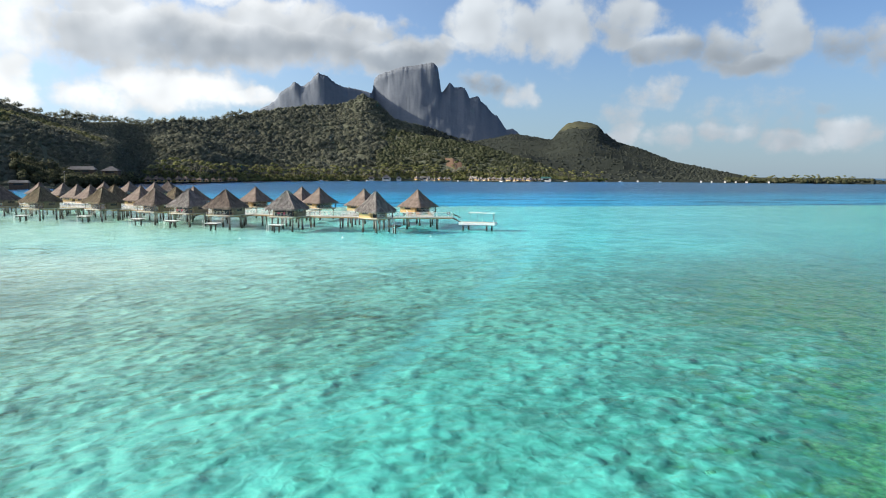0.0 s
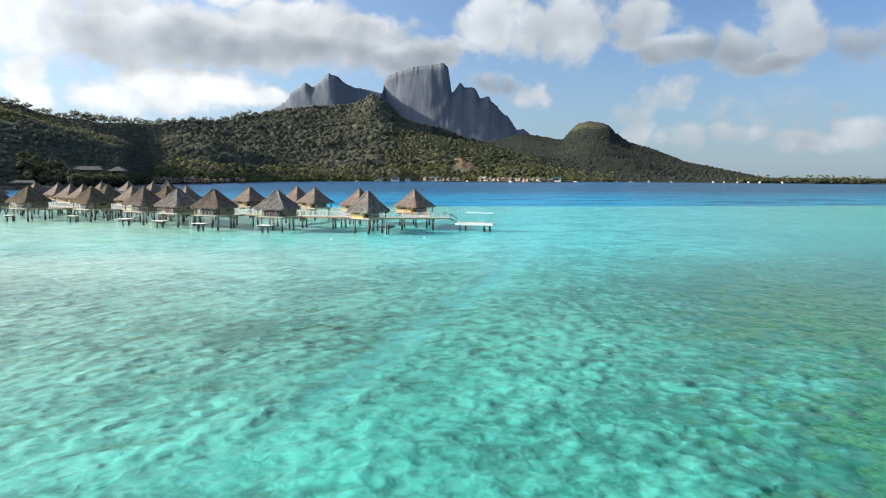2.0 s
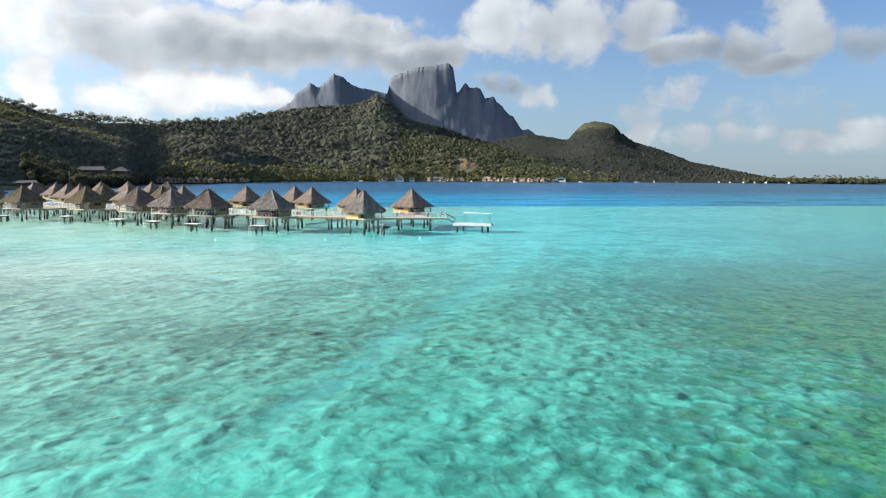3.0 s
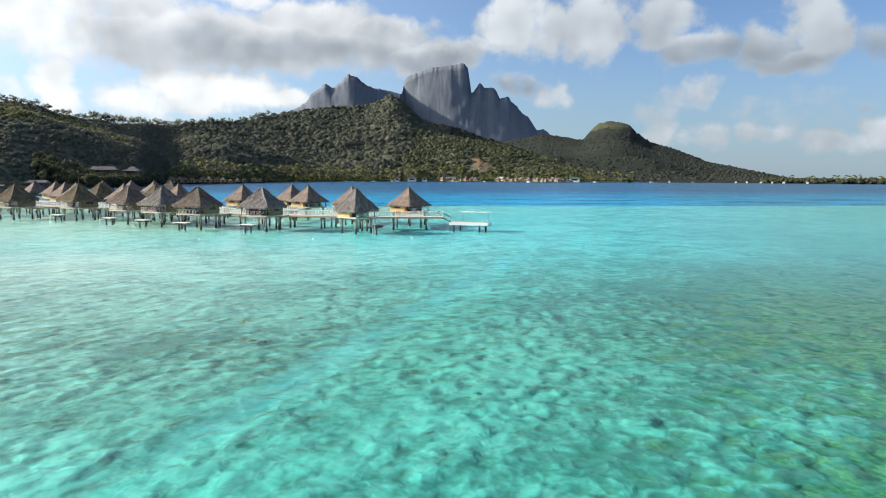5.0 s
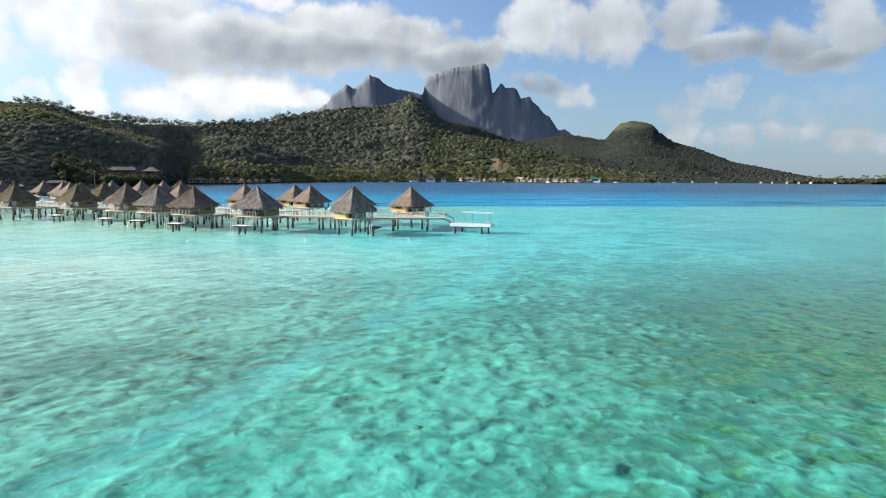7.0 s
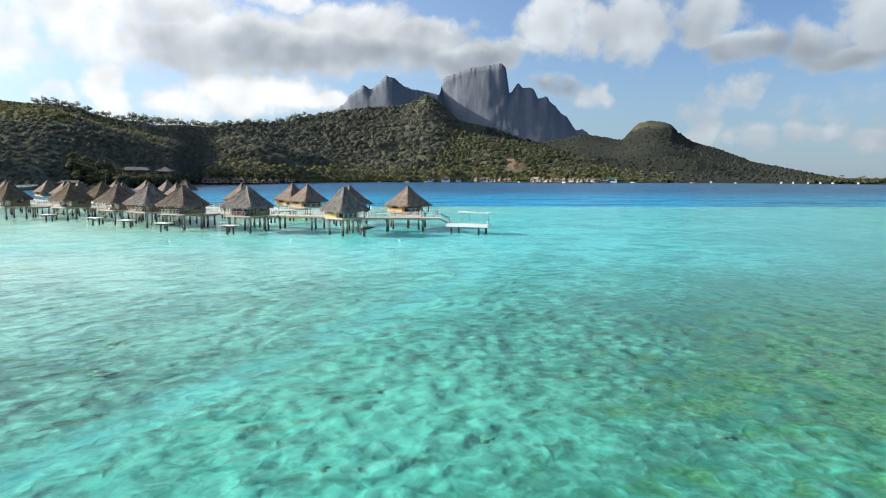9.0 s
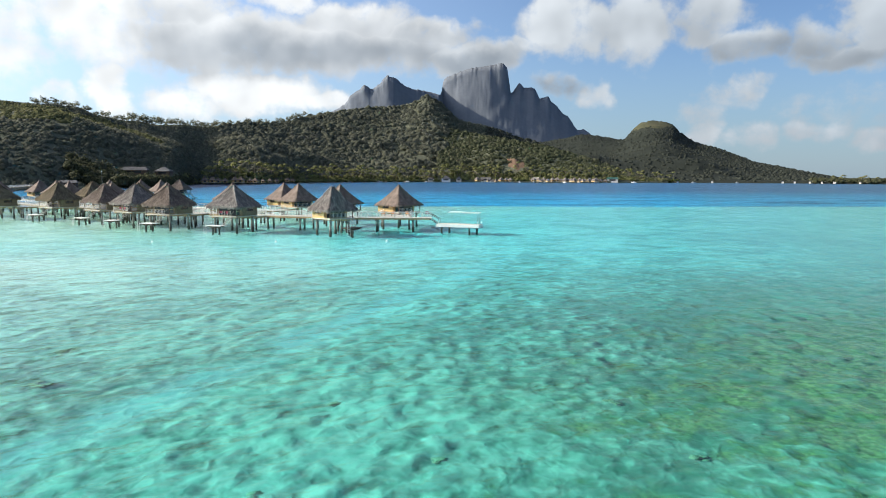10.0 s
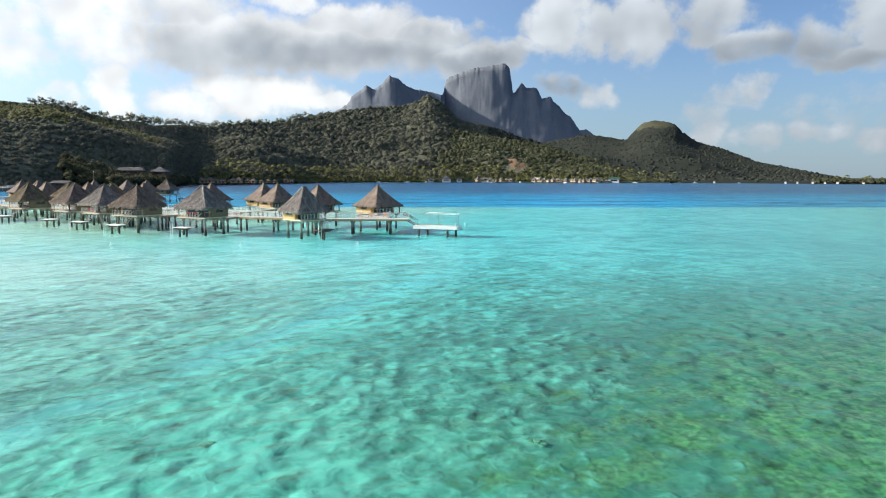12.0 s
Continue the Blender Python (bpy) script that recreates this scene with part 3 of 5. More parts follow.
def land(ridge, away, start, az, front, back, shape, relief, scale, seed, low=-14.0, tail=500.0, sharp=3.0, rugged=0.0011, knobs=0.0, crown=14):
    """A range of hills as a sheet: from its foot over the ridge and down behind. Returns rows x columns of points."""
    away_r = lerp_table(away, az)
    rz = HUB.z + away_r * np.tan(np.radians(lerp_table(ridge, az)))
    crest = away_r * rugged * np.array([noise.fractal((a * 6.0, seed, 0.0), 0.8, 2.0, 4) for a in az])
    if knobs:
        jagged = rz
        rz = np.convolve(np.pad(rz, 3, mode="edge"), np.hanning(9)[1:-1] / np.hanning(9).sum(), mode="valid")
        crest = crest + (jagged - rz) + away_r * knobs * np.array([0.35 - abs(noise.noise((a * 2.3, seed, 4.0))) + 0.5 * noise.noise((a * 5.5, seed, 8.0)) for a in az])
    wide = max(3, int(1.6 / (az[1] - az[0])))
    calm = np.convolve(np.pad(rz, wide, mode="edge"), np.ones(2 * wide + 1) / (2 * wide + 1), mode="valid")
    foot = start(az)
    rows = []
    for t in np.concatenate([np.linspace(0, 1, front), 1 + np.linspace(0, 1, back + 1)[1:]]):
        if t <= 1:
            d = foot + (away_r - foot) * t
            z = np.where(t < 0.025, low + (2.0 - low) * t / 0.025, 2.0 + (calm + (rz - calm) * t ** sharp - 2.0) * shape(max(t - 0.025, 0) / 0.975, az))
            room = t * (1 - t) * 4 * (1 - 0.55 * t)
        else:
            d = away_r + tail * (t - 1)
            z = rz + (low - rz) * (t - 1) ** 0.9
            room = 0.5 * (t - 1)
        z = z + crest * max(0.0, 1 - abs(t - 1) * crown)
        if knobs:
            # buttresses and ledges that break up the sheer faces
            d = d + 6.0 * np.array([noise.fractal((a * 1.1, h * 0.02, seed), 0.9, 2.2, 4) for a, h in zip(az, z)])
        x, y = HUB.x + d * np.sin(np.radians(az)), HUB.y + d * np.cos(np.radians(az))
        wave = np.array([noise.hetero_terrain((a * scale, b * scale, seed), 0.9, 2.1, 5, 0.6) - 0.6 for a, b in zip(x, y)])
        z = z + relief * wave * room * np.clip(rz / 120.0, 0.1, 1.0)
        rows.append(np.stack([x, y, z], -1))
    return np.array(rows)


def shore(az):
    return lerp_table(SHORE, az)


az_near = np.linspace(-60, 20, 330)
NEAR = land(NEAR_RIDGE, NEAR_AWAY, shore, az_near, 46, 8, lambda t, a: 0.03 * min(t / 0.06, 1) + 0.97 * (max(t - 0.06, 0) / 0.94) ** np.interp(a, [-26, -22, -18, -2, 4], [0.66, 0.80, 1.15, 1.3, 1.1]), 26.0, 0.0045, 2.0)
az_spur = np.linspace(4.2, 23.3, 150)
SPUR = land(SPUR_RIDGE, SPUR_AWAY, lambda a: shore(a) - 6, az_spur, 30, 8, lambda t, a: 0.05 * min(t / 0.08, 1) + 0.95 * (max(t - 0.08, 0) / 0.92) ** 0.95, 12.0, 0.012, 5.0, tail=260.0)
az_far = np.linspace(8, 62, 320)
FAR = land(FAR_RIDGE, FAR_AWAY, lambda a: shore(a) + 12, az_far, 40, 6, lambda t, a: t ** 1.5, 30.0, 0.003, 9.0)
az_peak = np.linspace(-9, 21, 520)
PEAK = land(PEAK_RIDGE, [(-9, 3300), (0, 3350), (3.9, 3500), (4.2, 3800), (21, 4000)], lambda a: 0 * a + 2300, az_peak, 60, 6,
            lambda t, a: 0.3 * min(t / 0.72, 1) + 0.7 * (max(t - 0.72, 0) / 0.28) ** 1.15, 40.0, 0.004, 12.0, sharp=20.0, rugged=0.0005, knobs=0.0020, crown=30)
east = int(np.searchsorted(az_near, 8.0))
tagged(new("island_hill_east", grid_mesh("island_hill_east", NEAR[:, east:], SHADED_GROUND)), "wooded slope behind the sunlit spur, darkened for shade", "hill", kind="structure")
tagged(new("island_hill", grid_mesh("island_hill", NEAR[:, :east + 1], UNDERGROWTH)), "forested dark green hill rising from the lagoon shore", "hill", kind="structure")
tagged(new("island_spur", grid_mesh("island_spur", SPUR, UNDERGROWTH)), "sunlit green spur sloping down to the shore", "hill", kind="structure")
tagged(new("far_hill", grid_mesh("far_hill", FAR, SHADED_GROUND)), "wooded range darkened for cloud shade, with a rounded knob falling to a low cape", "hill", kind="structure")
k0, k1 = int(np.searchsorted(az_far, 19.6)), int(np.searchsorted(az_far, 24.0))
knob_sheet = FAR[26:43, k0:k1].copy()
knob_sheet[:, :, 2] += 2.5 - np.maximum(0.0, 202.0 - knob_sheet[:, :, 2]) * 0.5
knob_sheet[:, :, 2] += np.array([[3.5 * noise.noise((p[0] * 0.02, p[1] * 0.02, p[2] * 0.03)) for p in row] for row in knob_sheet])
tagged(new("knob", grid_mesh("knob", knob_sheet, KNOB_GRASS)), "bare grassy rock knob above the darkened woods", "hill", kind="structure")
tagged(new("mountain", grid_mesh("mountain", PEAK, ROCK)), "basalt mountain coloured blue-grey for haze, with sheer cliffs and jagged spires", "mountain", kind="structure")


# ---------------------------------------------------------------- bungalows on piles
def roof_shell(half, eave, top, courses, step, shag, seed, p=9.0, flare=0.28):
    """A thatched pyramid in overlapping courses, with an uneven fringe; rounded hips."""
    rnd = random.Random(seed)
    bm = bmesh.new()
    around = 72
    ring = []
    for k in range(around):
        a = 2 * math.pi * (k + 0.5) / around
        u = ((a / (math.pi / 2)) % 1.0 - 0.5) * 2
        a = (int(a / (math.pi / 2)) + 0.5 + 0.5 * math.tan(u * 0.25 * math.pi)) * math.pi / 2 + math.pi / 4 - math.pi / 4
        r = 1.0 / (abs(math.cos(a)) ** p + abs(math.sin(a)) ** p) ** (1 / p)
        ring.append((math.cos(a) * r, math.sin(a) * r))

    def level(s, out=0.0, wild=0.0):
        drop = (top - eave) * ((1 - flare) * s + flare * (1 - (1 - min(s, 1)) ** 2.2))
        vs = []
        for x, y in ring:
            j = 1 + rnd.uniform(-wild, wild)
            vs.append(bm.verts.new(((half * s + out) * x * j, (half * s + out) * y * j, top - drop - abs(rnd.gauss(0, wild)) * 2.0)))
        return vs

    for k in range(courses):
        s0, s1 = max(k / courses - 0.012, 0.015), (k + 1) / courses + 0.016
        upper, lower = level(s0, 0.0, shag * 0.3), level(s1, step, shag)
        under = level(s1 - 0.02, -0.02, 0.0)
        for i in range(around):
            j = (i + 1) % around
            bm.faces.new((upper[i], lower[i], lower[j], upper[j]))
            bm.faces.new((lower[i], under[i], under[j], lower[j]))
    # ragged fringe under the eave
    clumps = around * (1 if shag > 0.01 else 2)
    for i in range(clumps):
        k, f0 = divmod(i * around / clumps, 1.0)
        x0, y0 = ring[int(k) % around]
        x1, y1 = ring[(int(k) + 1) % around]
        f1 = f0 + around / clumps * 1.04
        hang = eave - rnd.uniform(0.20, 0.34) - shag * rnd.uniform(2, 14)
        splay = 1.0 + shag * rnd.uniform(-0.4, 1.6)
        pts = [(half * (x0 + (x1 - x0) * f) * 1.006, half * (y0 + (y1 - y0) * f) * 1.006) for f in (f0, f1)]
        mid = ((pts[0][0] + pts[1][0]) / 2 * splay, (pts[0][1] + pts[1][1]) / 2 * splay)
        up = [bm.verts.new((*pts[0], eave + 0.10)), bm.verts.new((*pts[1], eave + 0.10))]
        low = [bm.verts.new((pts[1][0] * 0.992 * splay, pts[1][1] * 0.992 * splay, hang + rnd.uniform(0.05, 0.16))), bm.verts.new((*mid, hang)),
               bm.verts.new((pts[0][0] * 0.992 * splay, pts[0][1] * 0.992 * splay, hang + rnd.uniform(0.05, 0.16)))]
        bm.faces.new(up + low)
    return bm


def roof_tufts(half, eave, top, count, seed, flare=0.28):
    """Loose leaf bundles that lie down the slope."""
    rnd = random.Random(seed)
    bm = bmesh.new()
    for _ in range(count):
        side, u, s = rnd.randrange(4), rnd.uniform(-0.95, 0.95), math.sqrt(rnd.uniform(0.02, 0.86))
        long, wide = rnd.uniform(0.06, 0.13), rnd.uniform(0.05, 0.11)
        pts = []
        for ss, uu, lift in ((s, u - wide * 0.2 / max(s, 0.2), 0.03), (s, u + wide * 0.2 / max(s, 0.2), 0.03), (s + long, u + wide * 0.35, 0.09), (s + long * 1.15, u, 0.11), (s + long, u - wide * 0.35, 0.08)):
            drop = (top - eave) * ((1 - flare) * ss + flare * (1 - (1 - min(ss, 1)) ** 2.2))
            x, y = half * ss + lift, half * ss * uu
            for _i in range(side):
                x, y = -y, x
            pts.append(bm.verts.new((x, y, top - drop + lift * 0.7)))
        bm.faces.new(pts)
    return bm


def panel_with_hole(bm, w, h, thick, hole):
    """A wall panel in the xz plane, from z = 0, centred on x, with a hole (x0, x1, z0, z1)."""
    x0, x1, z0, z1 = hole
    for ax, bx, az_, bz in ((-w / 2, x0, 0, h), (x1, w / 2, 0, h), (x0, x1, 0, z0), (x0, x1, z1, h)):
        if bx - ax > 0.01 and bz - az_ > 0.01:
            box(bm, (bx - ax, thick, bz - az_), ((ax + bx) / 2, 0, (az_ + bz) / 2))


def frame_bars(bm, x0, x1, z0, z1, t, depth):
    for ax, bx, a, b in ((x0, x1, z0, z0 + t), (x0, x1, z1 - t, z1), (x0, x0 + t, z0 + t, z1 - t), (x1 - t, x1, z0 + t, z1 - t)):
        box(bm, (bx - ax, depth, b - a), ((ax + bx) / 2, 0, (a + b) / 2))


def one(name, mat, fn):
    bm = bmesh.new()
    fn(bm)
    return mesh_of(bm, name, mat)


def lathe(bm, profile, seg=8):
    """A turned solid from (radius, height) pairs, lowest first."""
    rings = [[bm.verts.new((r * math.cos(math.tau * k / seg), r * math.sin(math.tau * k / seg), z)) for k in range(seg)] for r, z in profile]
    for a, b in zip(rings, rings[1:]):
        for k in range(seg):
            bm.faces.new((a[k], a[(k + 1) % seg], b[(k + 1) % seg], b[k]))
    bm.faces.new(rings[0][::-1])
    bm.faces.new(rings[-1])


PILE_MESH = one("pile", PILE, lambda bm: lathe(bm, ((0.23, -3.4), (0.225, 0.2), (0.195, 0.3), (0.185, 2.0), (0.31, 2.42), (0.31, 2.52))))
SHORT_PILE = one("pile", PILE, lambda bm: lathe(bm, ((0.17, -2.4), (0.16, 0.95), (0.24, 1.25), (0.24, 1.34))))
RAIL_POST = one("post", WHITE, lambda bm: box(bm, (0.07, 0.07, 1.0), (0, 0, 0.5), bevel=0.01))
BALUSTER = one("baluster", WHITE, lambda bm: box(bm, (0.045, 0.03, 0.82), (0, 0, 0.47)))


LOOSE = {"thatch": THATCH_LOOSE, "thatch_grey": THATCH_GREY_LOOSE, "thatch_moss": THATCH_MOSS_LOOSE}


def build_hut(thatch, half=3.75, wall=2.9, rough=True, platform=True, cloth=None, top=8.6, eave=4.75, seed=1, tufts=1300, pale=None, flare=0.14):
    hut = new("overwater_bungalow")
    floor = 3.0
    shell = part("roof", roof_shell(half, eave, top, 15 if rough else 24, 0.05 if rough else 0.008, 0.02 if rough else 0.004, seed, flare=flare), thatch, hut)
    if rough:
        tagged(part("thatch_layer", roof_tufts(half, eave, top, tufts, seed + 50, flare), LOOSE[thatch.name], shell), kind="stuff")
    rnd = random.Random(seed + 90)
    for sx, sy in ((-1, -1), (1, -1), (1, 1), (-1, 1)):
        bm = bmesh.new()
        rings = []
        for k in range(22):
            f = 0.04 + 0.95 * k / 21
            drop = (top - eave) * ((1 - flare) * f + flare * (1 - (1 - f) ** 2.2))
            out = half * f * 0.905 + (0.05 if rough else 0.01)
            q = Vector((sx * out + rnd.uniform(-0.04, 0.04), sy * out + rnd.uniform(-0.04, 0.04), top - drop + (0.06 if rough else 0.02)))
            r = (0.15 if rough else 0.07) * (1.25 if k % 3 == 0 else 0.9) + rnd.uniform(0, 0.03)
            side, rise = Vector((-sy, sx, 0)).normalized(), Vector((sx * 0.6, sy * 0.6, 0.53))
            rings.append([bm.verts.new(q + side * r * math.cos(math.tau * a / 6) + rise * r * math.sin(math.tau * a / 6)) for a in range(6)])
        for a, b in zip(rings, rings[1:]):
            for k in range(6):
                bm.faces.new((a[k], a[(k + 1) % 6], b[(k + 1) % 6], b[k]))
        bm.faces.new(rings[0][::-1])
        bm.faces.new(rings[-1])
        part("hip_cap", bm, LOOSE[thatch.name], shell)
    bm = bmesh.new()
    rod(bm, (0, 0, top - 0.5), (0, 0, top + 0.12), 0.42, 0.05, 10)
    part("roof_cap", bm, thatch, shell)
    # floor
    bm = bmesh.new()
    box(bm, (wall * 2 + 0.3, wall * 2 + 0.5, 0.14), (0, -0.1, floor - 0.07), bevel=0.02)
    part("floor_deck", bm, WOOD_DECK, hut)
    for sx in (-1, 0, 1):
        bm = bmesh.new()
        box(bm, (0.2, wall * 2 + 0.4, 0.2), (sx * (wall - 0.5), -0.1, floor - 0.24))
        part("beam", bm, WOOD_TRIM, hut)
        for sy in (-1, 1) if sx else ():
            share("support_post", PILE_MESH, hut, pose(sx * (wall - 0.5), sy * (wall - 0.55) - 0.1, 0.25))
    # walls: three closed sides and a recessed front behind the terrace
    front = -wall + 1.55
    high = 2.05
    depth = wall - front
    for name, w, at, rz, hole in (("wall", wall * 2, (0, wall, floor), 180, (-0.5, 0.5, 0.0, 1.95)), ("wall", depth - 0.14, (wall - 0.07, (wall + front) / 2, floor), 90, (-0.95, 0.95, 0.8, 1.55)),
                                  ("wall", depth - 0.14, (-wall + 0.07, (wall + front) / 2, floor), -90, (-0.95, 0.95, 0.8, 1.55)), ("wall", wall * 2 - 0.3, (0, front, floor), 0, (-wall + 0.55, wall - 0.55, 0.0, 1.98))):
        bm = bmesh.new()
        panel_with_hole(bm, w, high, 0.12, hole)
        side = part(name, bm, WALL_SHADED if rough and half > 3.5 else WALL_YELLOW, hut)
        side.matrix_basis = pose(*at, 0, 0, rz)
        door = hole[2] == 0.0
        bm = bmesh.new()
        frame_bars(bm, *hole, 0.07, 0.16)
        if hole[1] - hole[0] > 1.2:
            box(bm, (0.06, 0.15, hole[3] - hole[2] - 0.14), ((hole[0] + hole[1]) / 2, 0, (hole[2] + hole[3]) / 2))
        win = part("door" if door else "window", bm, WOOD_DARK, side, "dark timber frame")
        mid = (hole[0] + hole[1]) / 2
        for a, b in ((hole[0] + 0.07, mid - 0.03), (mid + 0.03, hole[1] - 0.07)):
            bm = bmesh.new()
            box(bm, (b - a, 0.03, hole[3] - hole[2] - 0.14), ((a + b) / 2, 0, (hole[2] + hole[3]) / 2))
            part("pane", bm, GLASS, side, "dark glass pane")
    # corner posts carry the eaves
    for sx in (-1, 1):
        bm = bmesh.new()
        rod(bm, (sx * (wall - 0.06), -wall - 0.1, floor), (sx * (wall - 0.06), -wall - 0.1, eave + 0.55), 0.09, 0.08)
        part("veranda_post", bm, WOOD_DARK, hut)
    bm = bmesh.new()
    for sx in (-1, 1):
        box(bm, (0.12, wall * 2, 0.14), (sx * (wall - 0.06), -0.1, eave + 0.5))
    box(bm, (wall * 2 - 0.3, 0.12, 0.14), (0, -wall - 0.1, eave + 0.5))
    part("eave_beam", bm, WOOD_DARK, hut)
    # veranda railing
    edge = -wall - 0.28
    bm = bmesh.new()
    for z in (floor + 0.95, floor + 0.12):
        box(bm, (wall * 2 - 1.2, 0.06, 0.06), (-0.55, edge, z))
        for sx in (-1, 1):
            box(bm, (0.06, 1.35, 0.06), (sx * (wall + 0.08), edge + 0.72, z))
    rail = part("veranda_rail", bm, WOOD_TRIM, hut)
    for k in range(14):
        share("baluster", BALUSTER, rail, pose(-wall + 0.12 + k * (wall * 2 - 1.3) / 13, edge, floor + 0.05))
    if cloth:
        for x, w, h in ((-0.4, 0.6, 0.4), (0.9, 0.45, 0.5)):
            bm = bmesh.new()
            box(bm, (w, 0.09, h), (x, edge - 0.02, floor + 0.98 - h / 2), bevel=0.02)
            part("towel", bm, cloth, rail, "red beach towel")
    if platform:
        y0 = edge - 2.1
        bm = bmesh.new()
        box(bm, (3.1, 1.9, 0.12), (0.3, y0 - 0.2, 1.46), bevel=0.02)
        deck = part("swim_platform", bm, pale or WHITE, hut, "weathered pale bathing platform")
        for py in (-0.75, 0.35):
            bm = bmesh.new()
            vs = [bm.verts.new((0.3 + dx, y0 + py + dy, z)) for dy in (-0.11, 0.11) for dx, z in ((-1.35, 1.39), (1.35, 1.39), (1.35, 1.31), (0.6, 1.12), (-0.6, 1.12), (-1.35, 1.31))]
            bm.faces.new(vs[:6])
            bm.faces.new(vs[6:][::-1])
            for k in range(6):
                bm.faces.new((vs[k], vs[6 + k], vs[6 + (k + 1) % 6], vs[(k + 1) % 6]))
            bmesh.ops.recalc_face_normals(bm, faces=bm.faces[:])
            part("bracket", bm, WOOD_DARK, deck)
        for px, py in ((0.05, -0.75), (0.55, 0.35)):
            share("support_post", SHORT_PILE, deck, pose(px, y0 + py, -0.22))
        bm = bmesh.new()
        for sx in (-0.42, 0.42):
            rod(bm, (wall - 0.9 + sx, edge, floor - 0.05), (wall - 1.3 + sx, y0 + 0.3, 1.52), 0.05)
            rod(bm, (wall - 0.9 + sx, edge, floor + 0.9), (wall - 1.3 + sx, y0 + 0.3, 2.45), 0.035)
            rod(bm, (wall - 1.3 + sx, y0 + 0.3, 1.5), (wall - 1.3 + sx, y0 + 0.3, 2.45), 0.035)
        stair = part("stair", bm, WOOD_PALE, hut, "pale timber steps down to the water")
        for k in range(5):
            f = (k + 0.5) / 5
            bm = bmesh.new()
            box(bm, (0.84, 0.26, 0.045), (wall - 0.9 - 0.4 * f, edge + (y0 + 0.3 - edge) * f, floor - 0.05 + (1.52 - floor) * f))
            part("tread", bm, WOOD_PALE, stair)
        bm = bmesh.new()
        for sx in (-0.25, 0.25):
            rod(bm, (-1.2 + sx, y0 - 1.36, -0.9), (-1.2 + sx, y0 - 1.32, 2.2), 0.03)
        for k in range(6):
            rod(bm, (-1.45, y0 - 1.36, -0.7 + 0.4 * k), (-0.95, y0 - 1.36, -0.7 + 0.4 * k), 0.02)
        part("ladder", bm, WHITE, hut, "white swim ladder")
    return hut


def hut_at(model, x, y, heading, first, label, scale=1.0):
    """heading: degrees by which the veranda's side is turned from the south towards the west."""
    m = pose(x, y, 0, 0, 0, -heading)
    if first:
        model.matrix_basis = m
        ob = model
    else:
        ob = copy_thing(model, m)
    return tagged(ob, label, "bungalow", "overwater bungalows")


L_BROWN = "thatched overwater bungalow with brown roof on concrete piles"
L_GREY = "overwater bungalow with shaggy grey thatch above a bathing platform"
L_MOSS = "overwater bungalow with yellowish weathered thatch on concrete piles"
L_PLAIN = "overwater bungalow with smooth brown thatch and ochre walls beside the jetty"
brown = build_hut(THATCH, seed=3)
grey = build_hut(THATCH_GREY, cloth=CLOTH_RED, seed=4)
moss = build_hut(THATCH_MOSS, seed=5)
plain = build_hut(THATCH, half=3.9, wall=3.05, rough=False, platform=False, eave=4.5, seed=6, flare=0.26)
# The small hut's platform gets dark wood in place of shade on it
small = build_hut(THATCH_GREY, half=3.35, wall=2.5, rough=True, eave=4.5, seed=7, tufts=900, pale=WOOD_DARK, flare=0.20)
hut_at(small, 10.7, 136.4, -42, True, "small overwater bungalow with dense grey thatch and ochre walls")
hut_at(grey, -8.05, 143.3, 25, True, L_GREY)
hut_at(brown, -21.8, 149.5, 26, True, L_BROWN)
hut_at(grey, -31.2, 157.6, 34, False, "overwater bungalow with pale grey thatch and red towels on its rail")
hut_at(brown, -40.3, 164.9, 36, False, L_BROWN)
hut_at(moss, -55.7, 176.6, 36, True, L_MOSS)
hut_at(moss, -72.0, 181.0, 30, False, L_MOSS)
hut_at(brown, -86.5, 193.0, 32, False, L_BROWN)
hut_at(brown, -101.0, 204.0, 34, False, L_BROWN)
REAR = [(22.6, 155.9, -43), (9.9, 162.9, -43), (-1.3, 178.7, -45), (-6.3, 188.0, -45), (-19.1, 188.2, -50), (-36.3, 191.3, -52), (-51.3, 195.0, -52), (-69.7, 211.1, -52), (-76.0, 219.0, -52),
        (-88.3, 241.9, -50), (-102, 258, -50), (-66.1, 273.3, 42), (-80.2, 291.2, 40), (-84.6, 272.9, 42), (-118, 262, 40), (-125, 240, 36)]
for k, (x, y, h) in enumerate(REAR):
    hut_at(plain, x, y, h, k == 0, L_PLAIN if k < 9 else "distant thatched overwater bungalow on piles")
hut_at(moss, -38.1, 177.4, -50, False, L_MOSS)
hut_at(moss, -62.1, 208.2, -50, False, L_MOSS)
hut_at(brown, -64.5, 289.5, -80, False, "thatched overwater bungalow with a bathing platform, apart from the jetty")


# ---------------------------------------------------------------- jetty, walkways and dock
DECK_Z = 2.6


